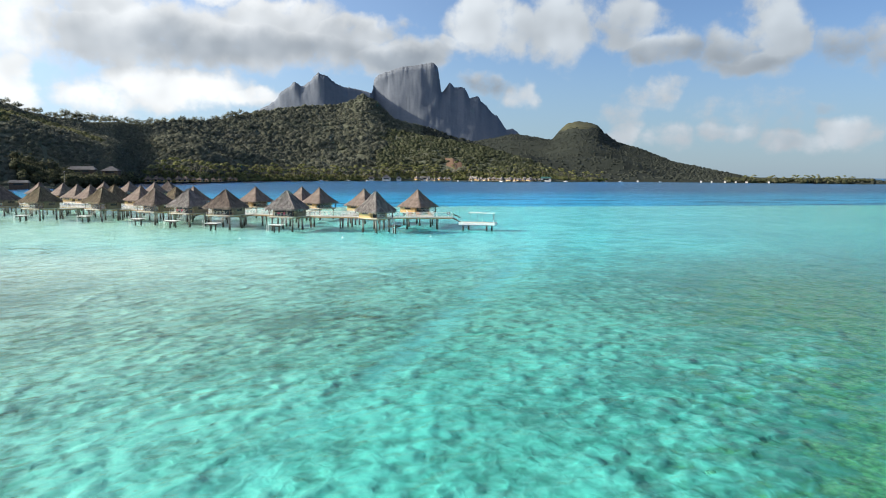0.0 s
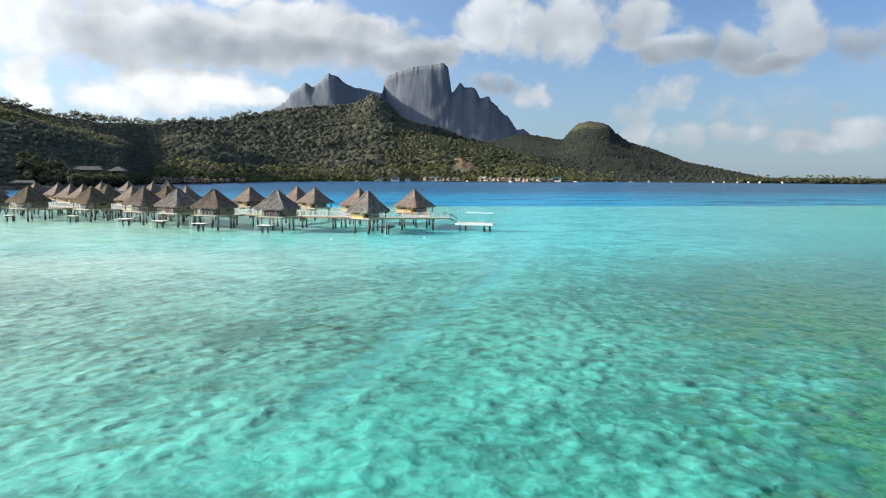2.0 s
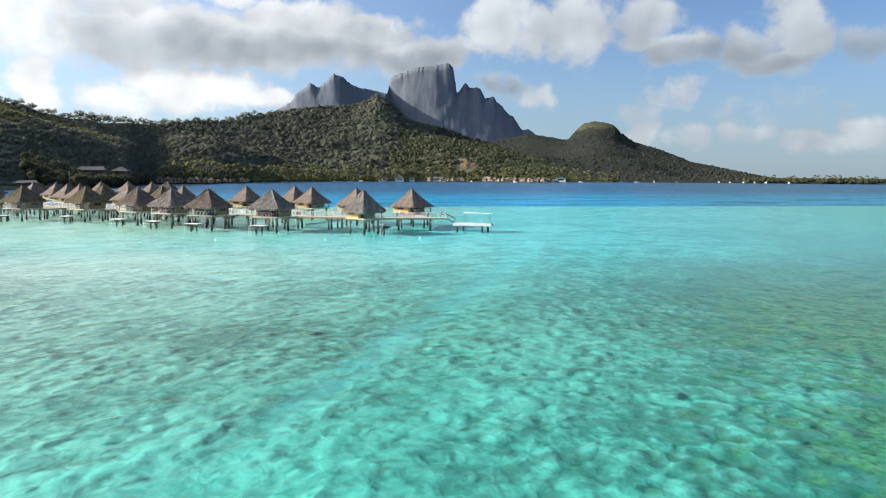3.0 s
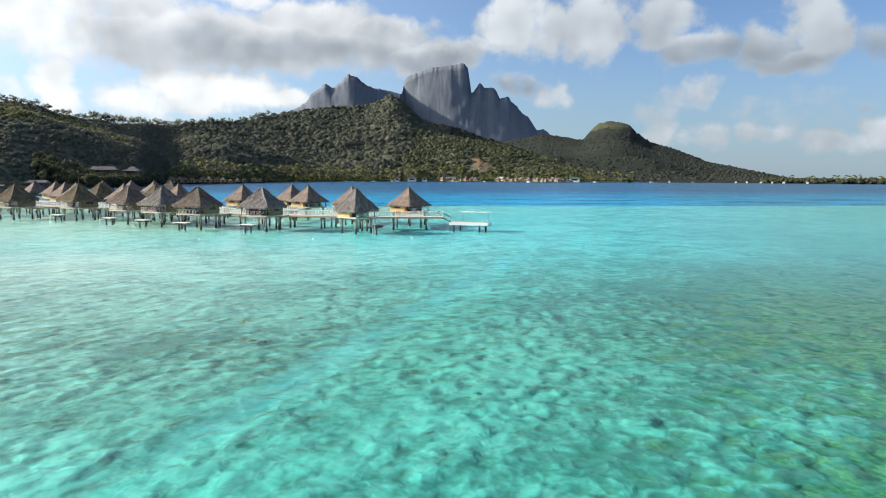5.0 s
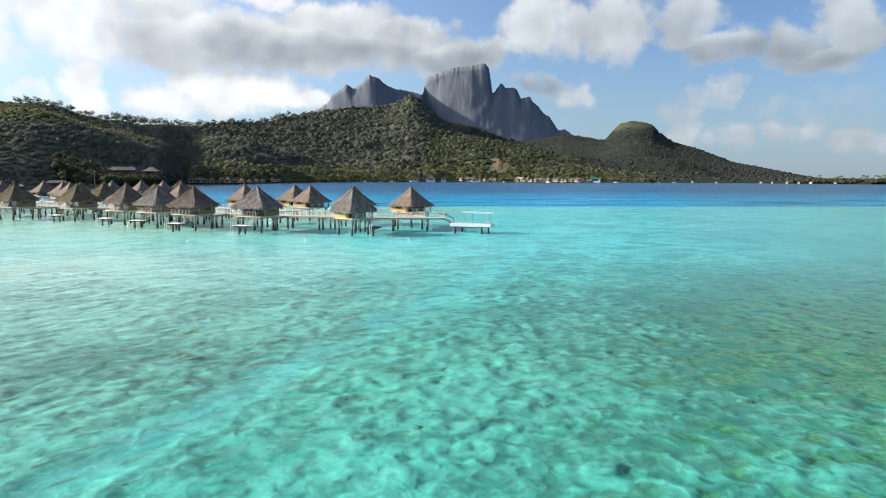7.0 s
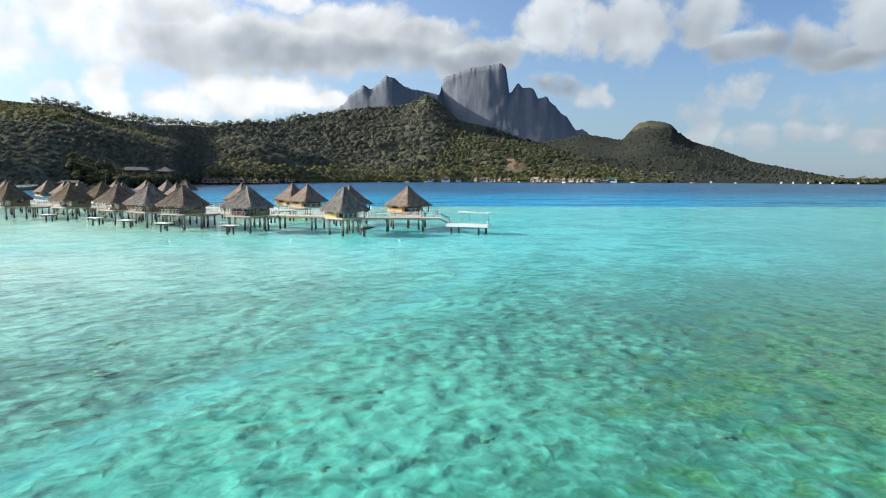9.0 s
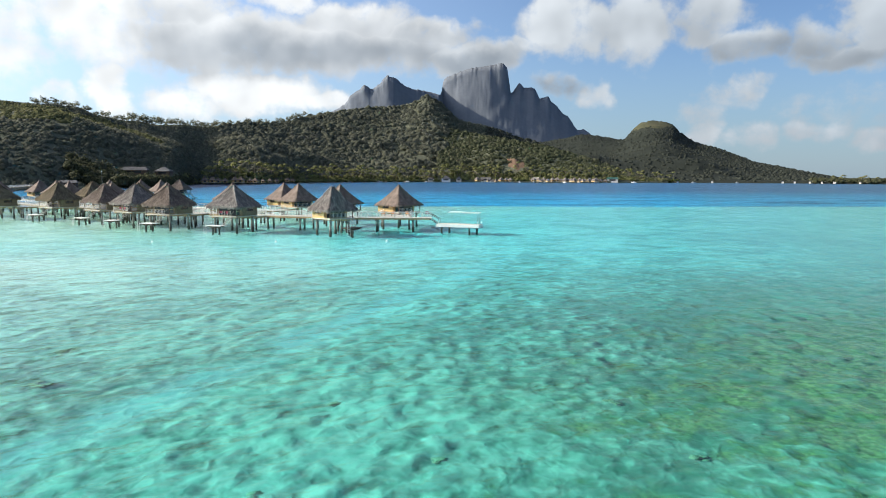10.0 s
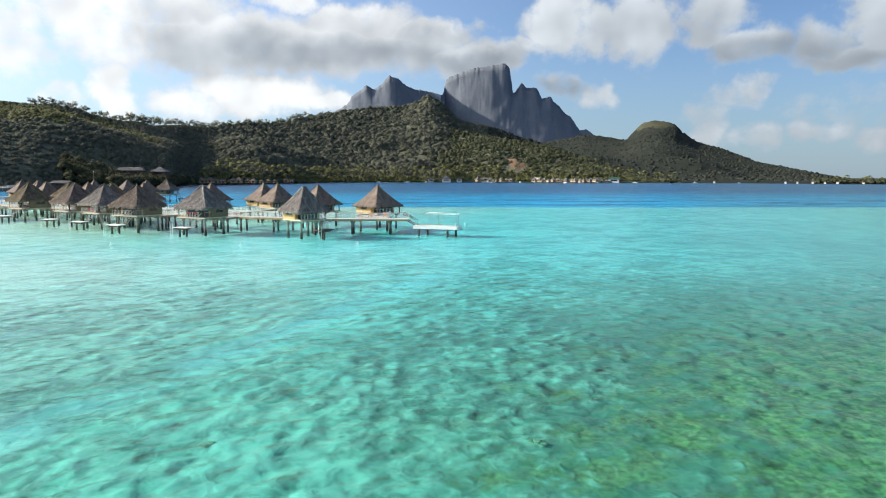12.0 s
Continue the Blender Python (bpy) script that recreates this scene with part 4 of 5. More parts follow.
def walkway(name, pts, width, rails, label, group=""):
    """A boardwalk on paired piles along a line of points, with white railings."""
    way = new(name)
    across = one("crosshead", PILE, lambda bm: box(bm, (width * 0.9, 0.32, 0.3), (0, 0, DECK_Z - 0.33), bevel=0.05))
    for a, b in zip(pts, pts[1:]):
        a, b = Vector((*a, 0)), Vector((*b, 0))
        d = b - a
        rz = math.atan2(d.y, d.x)
        mid = (a + b) / 2
        bm = bmesh.new()
        box(bm, (d.length + 0.3, width, 0.1), (mid.x, mid.y, DECK_Z - 0.05), rz)
        part("deck", bm, WOOD_DECK, way)
        nrm = Vector((-d.y, d.x, 0)).normalized()
        for s in (-1, 1):
            bm = bmesh.new()
            e = mid + nrm * s * (width / 2 - 0.06)
            box(bm, (d.length + 0.2, 0.14, 0.26), (e.x, e.y, DECK_Z - 0.235), rz)
            part("stringer", bm, WOOD_TRIM, way)
        steps = max(1, round(d.length / 6.4))
        for k in range(steps):
            c = a + d * ((k + 0.5) / steps)
            share("crosshead", across, way, pose(c.x, c.y, 0, 0, 0, math.degrees(rz) + 90))
            for s in (-1, 1):
                q = c + nrm * s * (width / 2 - 0.45)
                share("support_post", PILE_MESH, way, pose(q.x, q.y, -0.3))
        for s in rails:
            e = nrm * s * (width / 2 - 0.08)
            bm = bmesh.new()
            for z in (0.97, 0.55, 0.2):
                box(bm, (d.length, 0.06, 0.07 if z > 0.9 else 0.04), (mid.x + e.x, mid.y + e.y, DECK_Z + z), rz)
            rail = part("railing", bm, WHITE, way, "white painted railing")
            count = max(1, round(d.length / 1.7))
            for k in range(count + 1):
                q = a + d * (k / count) + e
                share("post", RAIL_POST, rail, pose(q.x, q.y, DECK_Z, 0, 0, math.degrees(rz)))
    return tagged(way, label, "jetty", group)


JETTY = [(28.6, 142.9), (15.0, 144.0), (0.0, 149.5), (-17, 158.5), (-36, 172), (-53, 185), (-76, 201), (-104, 228), (-150, 290), (-200, 400), (-232, 500)]
walkway("jetty", JETTY, 2.6, (-1, 1), "long timber jetty on concrete piles with white railings")


def foot_on(pts, p):
    best = None
    for a, b in zip(pts, pts[1:]):
        a, b = Vector(a), Vector(b)
        t = max(0.0, min(1.0, (Vector(p) - a).dot(b - a) / (b - a).length_squared))
        q = a + (b - a) * t
        if best is None or (q - Vector(p)).length < (best - Vector(p)).length:
            best = q
    return best


for x, y, r in [(10.7, 136.4, 2.4), (-8.05, 143.3, 2.9), (-21.8, 149.5, 2.9), (-31.2, 157.6, 2.9), (-40.3, 164.9, 2.9), (-55.7, 176.6, 2.9), (-72, 181, 2.9), (-86.5, 193, 2.9), (-101, 204, 2.9),
                (22.6, 155.9, 3), (9.9, 162.9, 3), (-1.3, 178.7, 3), (-19.1, 188.2, 3), (-36.3, 191.3, 3), (-38.1, 177.4, 3), (-51.3, 195, 3), (-62.1, 208.2, 3), (-69.7, 211.1, 3), (-88.3, 241.9, 3), (-125, 240, 3)]:
    q = foot_on(JETTY, (x, y))
    d = (Vector((x, y)) - q).normalized()
    a, b = q + d * 1.3, Vector((x, y)) - d * r
    if (b - a).length > 0.8:
        walkway("walkway", [tuple(a), tuple(b)], 6.0 if x > 20 else 1.9, (-1, 1), "short railed boardwalk linking a bungalow to the jetty", "boardwalks")


def build_dock():
    dock = new("dock")
    bm = bmesh.new()
    box(bm, (8.0, 3.0, 0.12), (0, 0, 1.62), bevel=0.02)
    part("deck", bm, WOOD_DECK, dock)
    for y in (-1.5, 1.5):
        bm = bmesh.new()
        box(bm, (8.1, 0.14, 0.52), (0, y, 1.42), bevel=0.03)
        part("fender", bm, WHITE, dock, "pale weathered fender beam")
    for x in (-4.0, 4.0):
        bm = bmesh.new()
        box(bm, (0.14, 2.84, 0.52), (x, 0, 1.42), bevel=0.03)
        part("fender", bm, WHITE, dock, "pale weathered fender beam")
    for x in (-2.7, 2.6):
        for y in (-1.0, 1.0):
            share("support_post", PILE_MESH, dock, pose(x + 0.45 * y, y, -1.0))
    top = 3.72
    for x, y in ((-1.8, 1.1), (-0.2, 1.1), (3.5, 1.1), (3.6, -0.7)):
        bm = bmesh.new()
        rod(bm, (x, y, 1.68), (x, y, top), 0.035)
        part("canopy_post", bm, PILE, dock)
    bm = bmesh.new()
    for y in (-0.9, 0.9):
        box(bm, (5.8, 0.10, 0.12), (0.9, y + 0.2, top + 0.05))
    for k in range(5):
        box(bm, (0.06, 2.0, 0.06), (-1.9 + 1.4 * k, 0.2, top + 0.12))
    part("canopy_frame", bm, WHITE, dock, "slim white canopy frame")
    bm = bmesh.new()
    box(bm, (2.7, 2.1, 0.05), (-0.6, 0.2, top + 0.18))
    part("canopy_board", bm, WHITE, dock)
    for x in (-3.6, 3.7):
        bm = bmesh.new()
        rod(bm, (x, -1.3, 1.6), (x, -1.3, 2.35), 0.06, 0.05)
        part("mooring_post", bm, WHITE, dock)
    bm = bmesh.new()
    for y in (-0.5, 0.5):
        rod(bm, (-5.7, y, 2.55), (-3.9, y, 1.65), 0.07)
        rod(bm, (-5.7, y, 3.5), (-3.9, y, 2.6), 0.045)
        rod(bm, (-3.9, y, 1.65), (-3.9, y, 2.6), 0.045)
    stair = part("stair", bm, WOOD_DARK, dock, "dark timber steps up to the jetty")
    for k in range(5):
        bm = bmesh.new()
        box(bm, (0.3, 1.0, 0.05), (-5.6 + 0.36 * k, 0, 2.5 - 0.18 * k))
        part("tread", bm, WOOD_DECK, stair)
    dock.matrix_basis = pose(33.6, 138.3, 0, 0, 0, -22)
    tagged(dock, "low white landing dock with a half-covered canopy frame", "dock")


build_dock()


def buoy(x, y):
    bm = bmesh.new()
    bmesh.ops.create_uvsphere(bm, u_segments=14, v_segments=9, radius=0.2)
    bmesh.ops.scale(bm, vec=(1, 1, 0.85), verts=bm.verts[:])
    rod(bm, (0, 0, 0.2), (0, 0, 0.36), 0.06)
    ob = new("mooring_buoy", mesh_of(bm, "mooring_buoy", WHITE))
    ob.matrix_basis = pose(x, y, 0.05)
    tagged(ob, "small white mooring buoy floating on the lagoon", "buoy", "buoys")


# ---------------------------------------------------------------- forest
ICO = bmesh.new()
bmesh.ops.create_icosphere(ICO, subdivisions=1, radius=1.0)
ICO_V = np.array([v.co[:] for v in ICO.verts])
ICO_F = np.array([[v.index for v in f.verts] for f in ICO.faces])
ICO.free()


def leafy_crown(seed, boughs=5, sprays=22):
    """Corners and faces of one crown, a unit across: uneven leafy boughs hidden under loose leaf sprays."""
    rnd = np.random.RandomState(seed)
    vs, fs, base, mids = [], [], 0, []
    for k in range(boughs):
        a = 6.283 * k / max(boughs - 1, 1) + rnd.uniform(-0.5, 0.5)
        away = rnd.uniform(0.18, 0.28) if k else 0.03
        c = np.array([away * np.cos(a), away * np.sin(a), rnd.uniform(-0.06, 0.10) if k else 0.10])
        r = rnd.uniform(0.16, 0.23) if k else rnd.uniform(0.24, 0.31)
        vs.append(c + ICO_V * r * rnd.uniform(0.72, 1.18, size=(len(ICO_V), 1)) * np.array([1.0, 1.0, 0.85]))
        fs.append(ICO_F + base)
        base += len(ICO_V)
        mids.append((c, r))
    for k in range(sprays):
        c, r = mids[rnd.randint(boughs)]
        out = rnd.normal(size=3) * np.array([1, 1, 0.8]) + np.array([0, 0, 0.35])
        out /= np.linalg.norm(out)
        c = c + out * r * rnd.uniform(0.85, 1.25)
        up = out + rnd.normal(size=3) * 0.45
        up /= np.linalg.norm(up)
        a = np.cross(up, rnd.normal(size=3))
        a /= np.linalg.norm(a)
        b = np.cross(up, a)
        w, h = rnd.uniform(0.04, 0.08), rnd.uniform(0.035, 0.065)
        vs.append(np.array([c - a * w, c - b * h * 0.8, c + a * w, c + b * h]))
        fs.append(np.array([(0, 1, 2), (0, 2, 3)]) + base)
        base += 4
    return np.concatenate(vs), np.concatenate(fs)


CROWNS = [leafy_crown(s) for s in range(10)]
LOW_CROWNS = [leafy_crown(s, 3, 16) for s in range(20, 28)]
GARDEN_CROWNS = [leafy_crown(s, 6, 130) for s in range(40, 46)]
FAR_CROWNS = [leafy_crown(s, 2, 4) for s in range(6)]


def forest(name, spots, sizes, seed, mat, label, lift=0.16, crowns=CROWNS, tall=1.0):
    rnd = np.random.RandomState(seed)
    verts, faces, base = [], [], 0
    for p, s in zip(spots, sizes):
        v, f = crowns[rnd.randint(len(crowns))]
        a = rnd.uniform(0, 6.283)
        c, sn = np.cos(a), np.sin(a)
        w = np.stack([v[:, 0] * c - v[:, 1] * sn, v[:, 0] * sn + v[:, 1] * c, v[:, 2] * tall * rnd.uniform(0.8, 1.2)], -1) * s
        verts.append(w + p + np.array([0, 0, s * lift]))
        faces.append(f + base)
        base += len(v)
    v, f = np.concatenate(verts).astype(np.float32), np.concatenate(faces).astype(np.int32)
    me = bpy.data.meshes.new(name)
    me.vertices.add(len(v))
    me.vertices.foreach_set("co", v.ravel())
    me.loops.add(f.size)
    me.loops.foreach_set("vertex_index", f.ravel())
    me.polygons.add(len(f))
    me.polygons.foreach_set("loop_start", np.arange(0, f.size, 3, dtype=np.int32))
    me.polygons.foreach_set("loop_total", np.full(len(f), 3, dtype=np.int32))
    me.polygons.foreach_set("use_smooth", np.ones(len(f), dtype=bool))
    me.update()
    me.materials.append(mat)
    return tagged(new(name, me), label, "forest", kind="stuff")


def spots_on(sheet, count, seed, rows, cols, keep=None):
    """Random places on a sheet of land, between the given rows and columns, spread evenly over its area."""
    rnd = np.random.RandomState(seed)
    r0, r1 = rows
    c0, c1 = cols
    part_ = sheet[r0:r1 + 1, c0:c1 + 1]
    du = np.linalg.norm(part_[1:, :-1] - part_[:-1, :-1], axis=-1) * np.linalg.norm(part_[:-1, 1:] - part_[:-1, :-1], axis=-1)
    pick = rnd.choice(du.size, size=count, p=(du / du.sum()).ravel())
    i, j = np.unravel_index(pick, du.shape)
    u, v = rnd.uniform(size=(2, count, 1))
    p = (part_[i, j] * (1 - u) + part_[i + 1, j] * u) * (1 - v) + (part_[i, j + 1] * (1 - u) + part_[i + 1, j + 1] * u) * v
    p = p[p[:, 2] > 1.0]
    return p


rnd_f = np.random.RandomState(11)


def sizes_for(spots, small, large):
    patch = np.array([noise.noise((p[0] * 0.01, p[1] * 0.01, p[2] * 0.02)) for p in spots])
    return (small + (large - small) * rnd_f.uniform(size=len(spots)) ** 1.6) * (1 + 0.4 * patch)


col = lambda az: int(np.searchsorted(az_near, az))
spots = spots_on(NEAR, 6600, 1, (2, 42), (col(-33), col(-14)))
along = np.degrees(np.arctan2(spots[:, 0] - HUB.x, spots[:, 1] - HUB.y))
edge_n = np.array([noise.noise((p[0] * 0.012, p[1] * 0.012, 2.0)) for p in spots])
# places that take the leaves with sunlight in their colour
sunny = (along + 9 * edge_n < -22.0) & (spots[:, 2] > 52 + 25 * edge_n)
forest("knoll_scrub", spots[sunny], sizes_for(spots[sunny], 7.0, 14.0), 12, SUNLIT_LEAF, "yellow-green knoll scrub with sunlight put into its leaf colour", -0.12, LOW_CROWNS, 0.9)
spots = spots[~sunny]
forest("hill_forest", spots, sizes_for(spots, 7.0, 13.5), 2, WOODLAND, "dense dark green forest on the near slope", -0.10, LOW_CROWNS, 0.95)
rim = spots_on(NEAR, 1300, 9, (39, 44), (col(-33), col(-8)))
forest("rim_scrub", rim, sizes_for(rim, 3.5, 6.5), 10, WOODLAND, "low scrub below the trees of the hill's skyline", -0.05, LOW_CROWNS)
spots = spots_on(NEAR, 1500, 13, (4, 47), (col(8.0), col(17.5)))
forest("east_forest", spots, sizes_for(spots, 11.0, 20.0), 14, SHADED_WOODS, "woods darkened for shade on the slope behind the spur", -0.06, LOW_CROWNS, 0.95)
spots = spots_on(NEAR, 6600, 3, (4, 47), (col(-14), col(8.0)))
forest("slope_forest", spots, sizes_for(spots, 9.0, 28.0), 4, WOODLAND, "dense mixed green forest covering the hill", -0.08, tall=0.9)
spots = spots_on(SPUR, 3500, 5, (5, 31), (0, len(az_spur) - 1))
bare = [not (((math.degrees(math.atan2(p[0] - HUB.x, p[1] - HUB.y)) - 10.8) / 0.85) ** 2 + ((p[2] - 28) / 13) ** 2 < 1 + 0.9 * noise.noise((p[0] * 0.08, p[2] * 0.1, 3.0))) for p in spots]
spots = spots[bare]
forest("spur_forest", spots, sizes_for(spots, 6.5, 16.0), 6, LIT_SCRUB, "green trees on the low spur, sunlight put into their colour", -0.02, tall=0.95)
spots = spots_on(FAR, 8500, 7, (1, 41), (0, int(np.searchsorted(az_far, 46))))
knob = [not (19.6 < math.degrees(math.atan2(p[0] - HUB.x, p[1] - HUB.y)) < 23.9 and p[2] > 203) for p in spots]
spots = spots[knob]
forest("far_forest", spots, sizes_for(spots, 10.0, 18.0), 8, SHADED_WOODS, "woods darkened for cloud shade on the far range", -0.06, FAR_CROWNS, 0.8)
for x, y in ((20.5, 123.3), (3.2, 122.6), (-15.9, 123.3), (41.0, 164.0)):
    buoy(x, y)


# ---------------------------------------------------------------- palms, ridge trees and the far shore
def at_polar(az, dist, z=0.0):
    return (HUB.x + dist * math.sin(math.radians(az)), HUB.y + dist * math.cos(math.radians(az)), z)


def ground_z(sheet, az_list, az, dist):
    """The height of a sheet of land at an azimuth and distance from the hub."""
    j = int(np.clip(np.searchsorted(az_list, az), 0, len(az_list) - 1))
    d = np.hypot(sheet[:, j, 0] - HUB.x, sheet[:, j, 1] - HUB.y)
    return float(np.interp(dist, d, sheet[:, j, 2]))


def build_palm(seed, height):
    rnd = random.Random(seed)
    palm = new("palm_tree")
    bm = bmesh.new()
    lean, p = rnd.uniform(0.05, 0.16), Vector((0, 0, -0.5))
    for k in range(5):
        f = (k + 1) / 5
        q = Vector((lean * height * f * f, 0, height * f))
        rod(bm, p, q, 0.24 - 0.02 * k, 0.22 - 0.02 * k, 6)
        p = q
    part("trunk", bm, TRUNK, palm)
    bm = bmesh.new()
    for k in range(17):
        a, rise, long = k * 2.4 + rnd.uniform(-0.2, 0.2), rnd.uniform(-0.1, 0.9), rnd.uniform(3.0, 4.2)
        side = Vector((-math.sin(a), math.cos(a), 0))
        prev = None
        for i in range(6):
            f = i / 5
            c = p + Vector((math.cos(a), math.sin(a), 0)) * long * f * (1 - 0.15 * f) + Vector((0, 0, rise * 2.2 * f - (1.6 + rise) * 1.5 * f * f))
            w = 0.62 * math.sin(math.pi * (0.12 + 0.84 * f)) + 0.05
            row = [bm.verts.new(c + side * w - Vector((0, 0, 0.3 * w))), bm.verts.new(c), bm.verts.new(c - side * w - Vector((0, 0, 0.3 * w)))]
            if prev:
                bm.faces.new((prev[0], row[0], row[1], prev[1]))
                bm.faces.new((prev[1], row[1], row[2], prev[2]))
            prev = row
    part("crown", bm, PALM_LEAF, palm)
    return palm


def build_ridge_tree(seed, height):
    rnd = random.Random(seed)
    tree = new("ridge_tree")
    bm = bmesh.new()
    rod(bm, (0, 0, -1), (0.3, 0, height * 0.40), 0.28, 0.2, 6)
    tips = []
    for k in range(6):
        a = k * 1.05 + rnd.uniform(-0.3, 0.3)
        tip = Vector((math.cos(a) * height * rnd.uniform(0.10, 0.32), math.sin(a) * height * rnd.uniform(0.10, 0.32), height * rnd.uniform(0.28, 0.88)))
        rod(bm, (0.3, 0, height * rnd.uniform(0.3, 0.45)), tip, 0.13, 0.05, 5)
        tips.append(tip)
    part("trunk", bm, TRUNK, tree)
    bm = bmesh.new()
    for tip in tips:
        for _ in range(46):
            c = tip + Vector((rnd.gauss(0, 1), rnd.gauss(0, 1), rnd.gauss(0, 0.8))) * height * 0.10
            a = Vector((rnd.gauss(0, 1), rnd.gauss(0, 1), rnd.gauss(0, 0.6))).normalized()
            b = a.orthogonal().normalized()
            w, h = height * rnd.uniform(0.035, 0.07), height * rnd.uniform(0.025, 0.05)
            bm.faces.new([bm.verts.new(c + a * p * w + b * q * h) for p, q in ((-1, 0), (-0.1, -1), (1, 0), (0.1, 1))])
    part("crown", bm, WOODLAND, tree)
    return tree


rnd_t = random.Random(21)
PALMS = [build_palm(s, h) for s, h in ((1, 11.0), (2, 13.0), (3, 9.5), (4, 14.5))]
used = set()


def plant(models, x, y, z, label, category, group, scale=1.0):
    k = rnd_t.randrange(len(models))
    m = pose(x, y, z, 0, 0, rnd_t.uniform(0, 360)) @ Matrix.Diagonal((scale, scale, scale, 1))
    ob = models[k]
    if ob.name in used:
        ob = copy_thing(ob, m)
        ob.matrix_basis = m
    else:
        used.add(ob.name)
        ob.matrix_basis = m
    return tagged(ob, label, category, group)


for k in range(340):
    az = rnd_t.uniform(-14.5, 9.5) if k < 270 else rnd_t.uniform(9.5, 24)
    d = float(shore(az)) + rnd_t.uniform(8, 40)
    sheet, azs = (NEAR, az_near) if az < 4.5 else (SPUR, az_spur)
    plant(PALMS, *at_polar(az, d, max(ground_z(sheet, azs, min(az, 23.2), d), 1.0)), "tall coconut palm on the island shore", "palm tree", "shore palms", rnd_t.uniform(0.95, 1.4))
for k in range(60):
    az = rnd_t.uniform(34.5, 42.5)
    d = float(shore(az)) + rnd_t.uniform(40, 260)
    plant(PALMS, *at_polar(az, d, max(ground_z(FAR, az_far, az, d), 1.0) - 3.5), "coconut palm on the low cape", "palm tree", "cape palms", rnd_t.uniform(0.75, 1.15))
RIDGERS = [build_ridge_tree(s, h) for s, h in ((5, 10.5), (6, 13.0), (7, 8.5), (8, 11.5))]
for k in range(150):
    az = -26.5 + 19.5 * (k + rnd_t.uniform(-0.6, 0.6)) / 150
    d = float(lerp_table(NEAR_AWAY, az)) + rnd_t.uniform(-14, 6)
    plant(RIDGERS, *at_polar(az, d, ground_z(NEAR, az_near, az, d) - 0.6), "slender open-crowned tree on the hill's skyline", "tree", "ridge trees", rnd_t.uniform(0.75, 1.3) * (0.62 if az < -20.5 else 0.9))


def build_far_hut(mat):
    hut = new("shore_bungalow")
    part("roof", roof_shell(4.0, 4.3, 8.2, 8, 0.06, 0.015, 31), mat, hut)
    bm = bmesh.new()
    panel_with_hole(bm, 5.4, 2.6, 0.15, (-1.1, 1.1, 0.3, 2.1))
    front = part("wall", bm, WALL_YELLOW, hut)
    front.matrix_basis = pose(0, -2.7, 2.0)
    bm = bmesh.new()
    box(bm, (2.1, 0.05, 1.8), (0, 0, 1.2))
    part("pane", bm, GLASS, front)
    for w, at, rz in ((5.1, (2.7, 0, 2.0), 90), (5.1, (-2.7, 0, 2.0), 90), (5.4, (0, 2.7, 2.0), 0)):
        bm = bmesh.new()
        box(bm, (w, 0.15, 2.6), (0, 0, 1.3))
        part("wall", bm, WALL_YELLOW, hut).matrix_basis = pose(*at, 0, 0, rz)
    bm = bmesh.new()
    box(bm, (6.6, 8.0, 0.2), (0, -0.8, 1.9))
    part("floor_deck", bm, WOOD_DECK, hut)
    for x in (-2.6, 2.6):
        for y in (-3.8, 0, 2.6):
            share("support_post", PILE_MESH, hut, pose(x, y, -0.7))
    return hut


# The dark row takes brown thatch to stand for shade along that shore
FAR_HUTS = {"tan": build_far_hut(THATCH_GREY), "dark": build_far_hut(THATCH)}
for key, a0, a1, count, out in (("tan", 7.5, 10.6, 8, 14), ("tan", 12.3, 18.6, 17, 16), ("tan", 12.8, 17.6, 10, 34), ("dark", -15.2, -7.6, 13, 22)):
    for k in range(count):
        az = a0 + (a1 - a0) * (k + 0.5 + rnd_t.uniform(-0.3, 0.3)) / count
        m = pose(*at_polar(az, float(shore(az)) - out + rnd_t.uniform(-9, 9)), 0, 0, rnd_t.uniform(-40, 40)) @ Matrix.Diagonal((*[rnd_t.uniform(0.75, 1.15)] * 3, 1))
        model = FAR_HUTS[key]
        if key in used:
            model = copy_thing(model, m)
        used.add(key)
        model.matrix_basis = m
        tagged(model, "thatched bungalow on piles along the far shore", "bungalow", "shore bungalows")


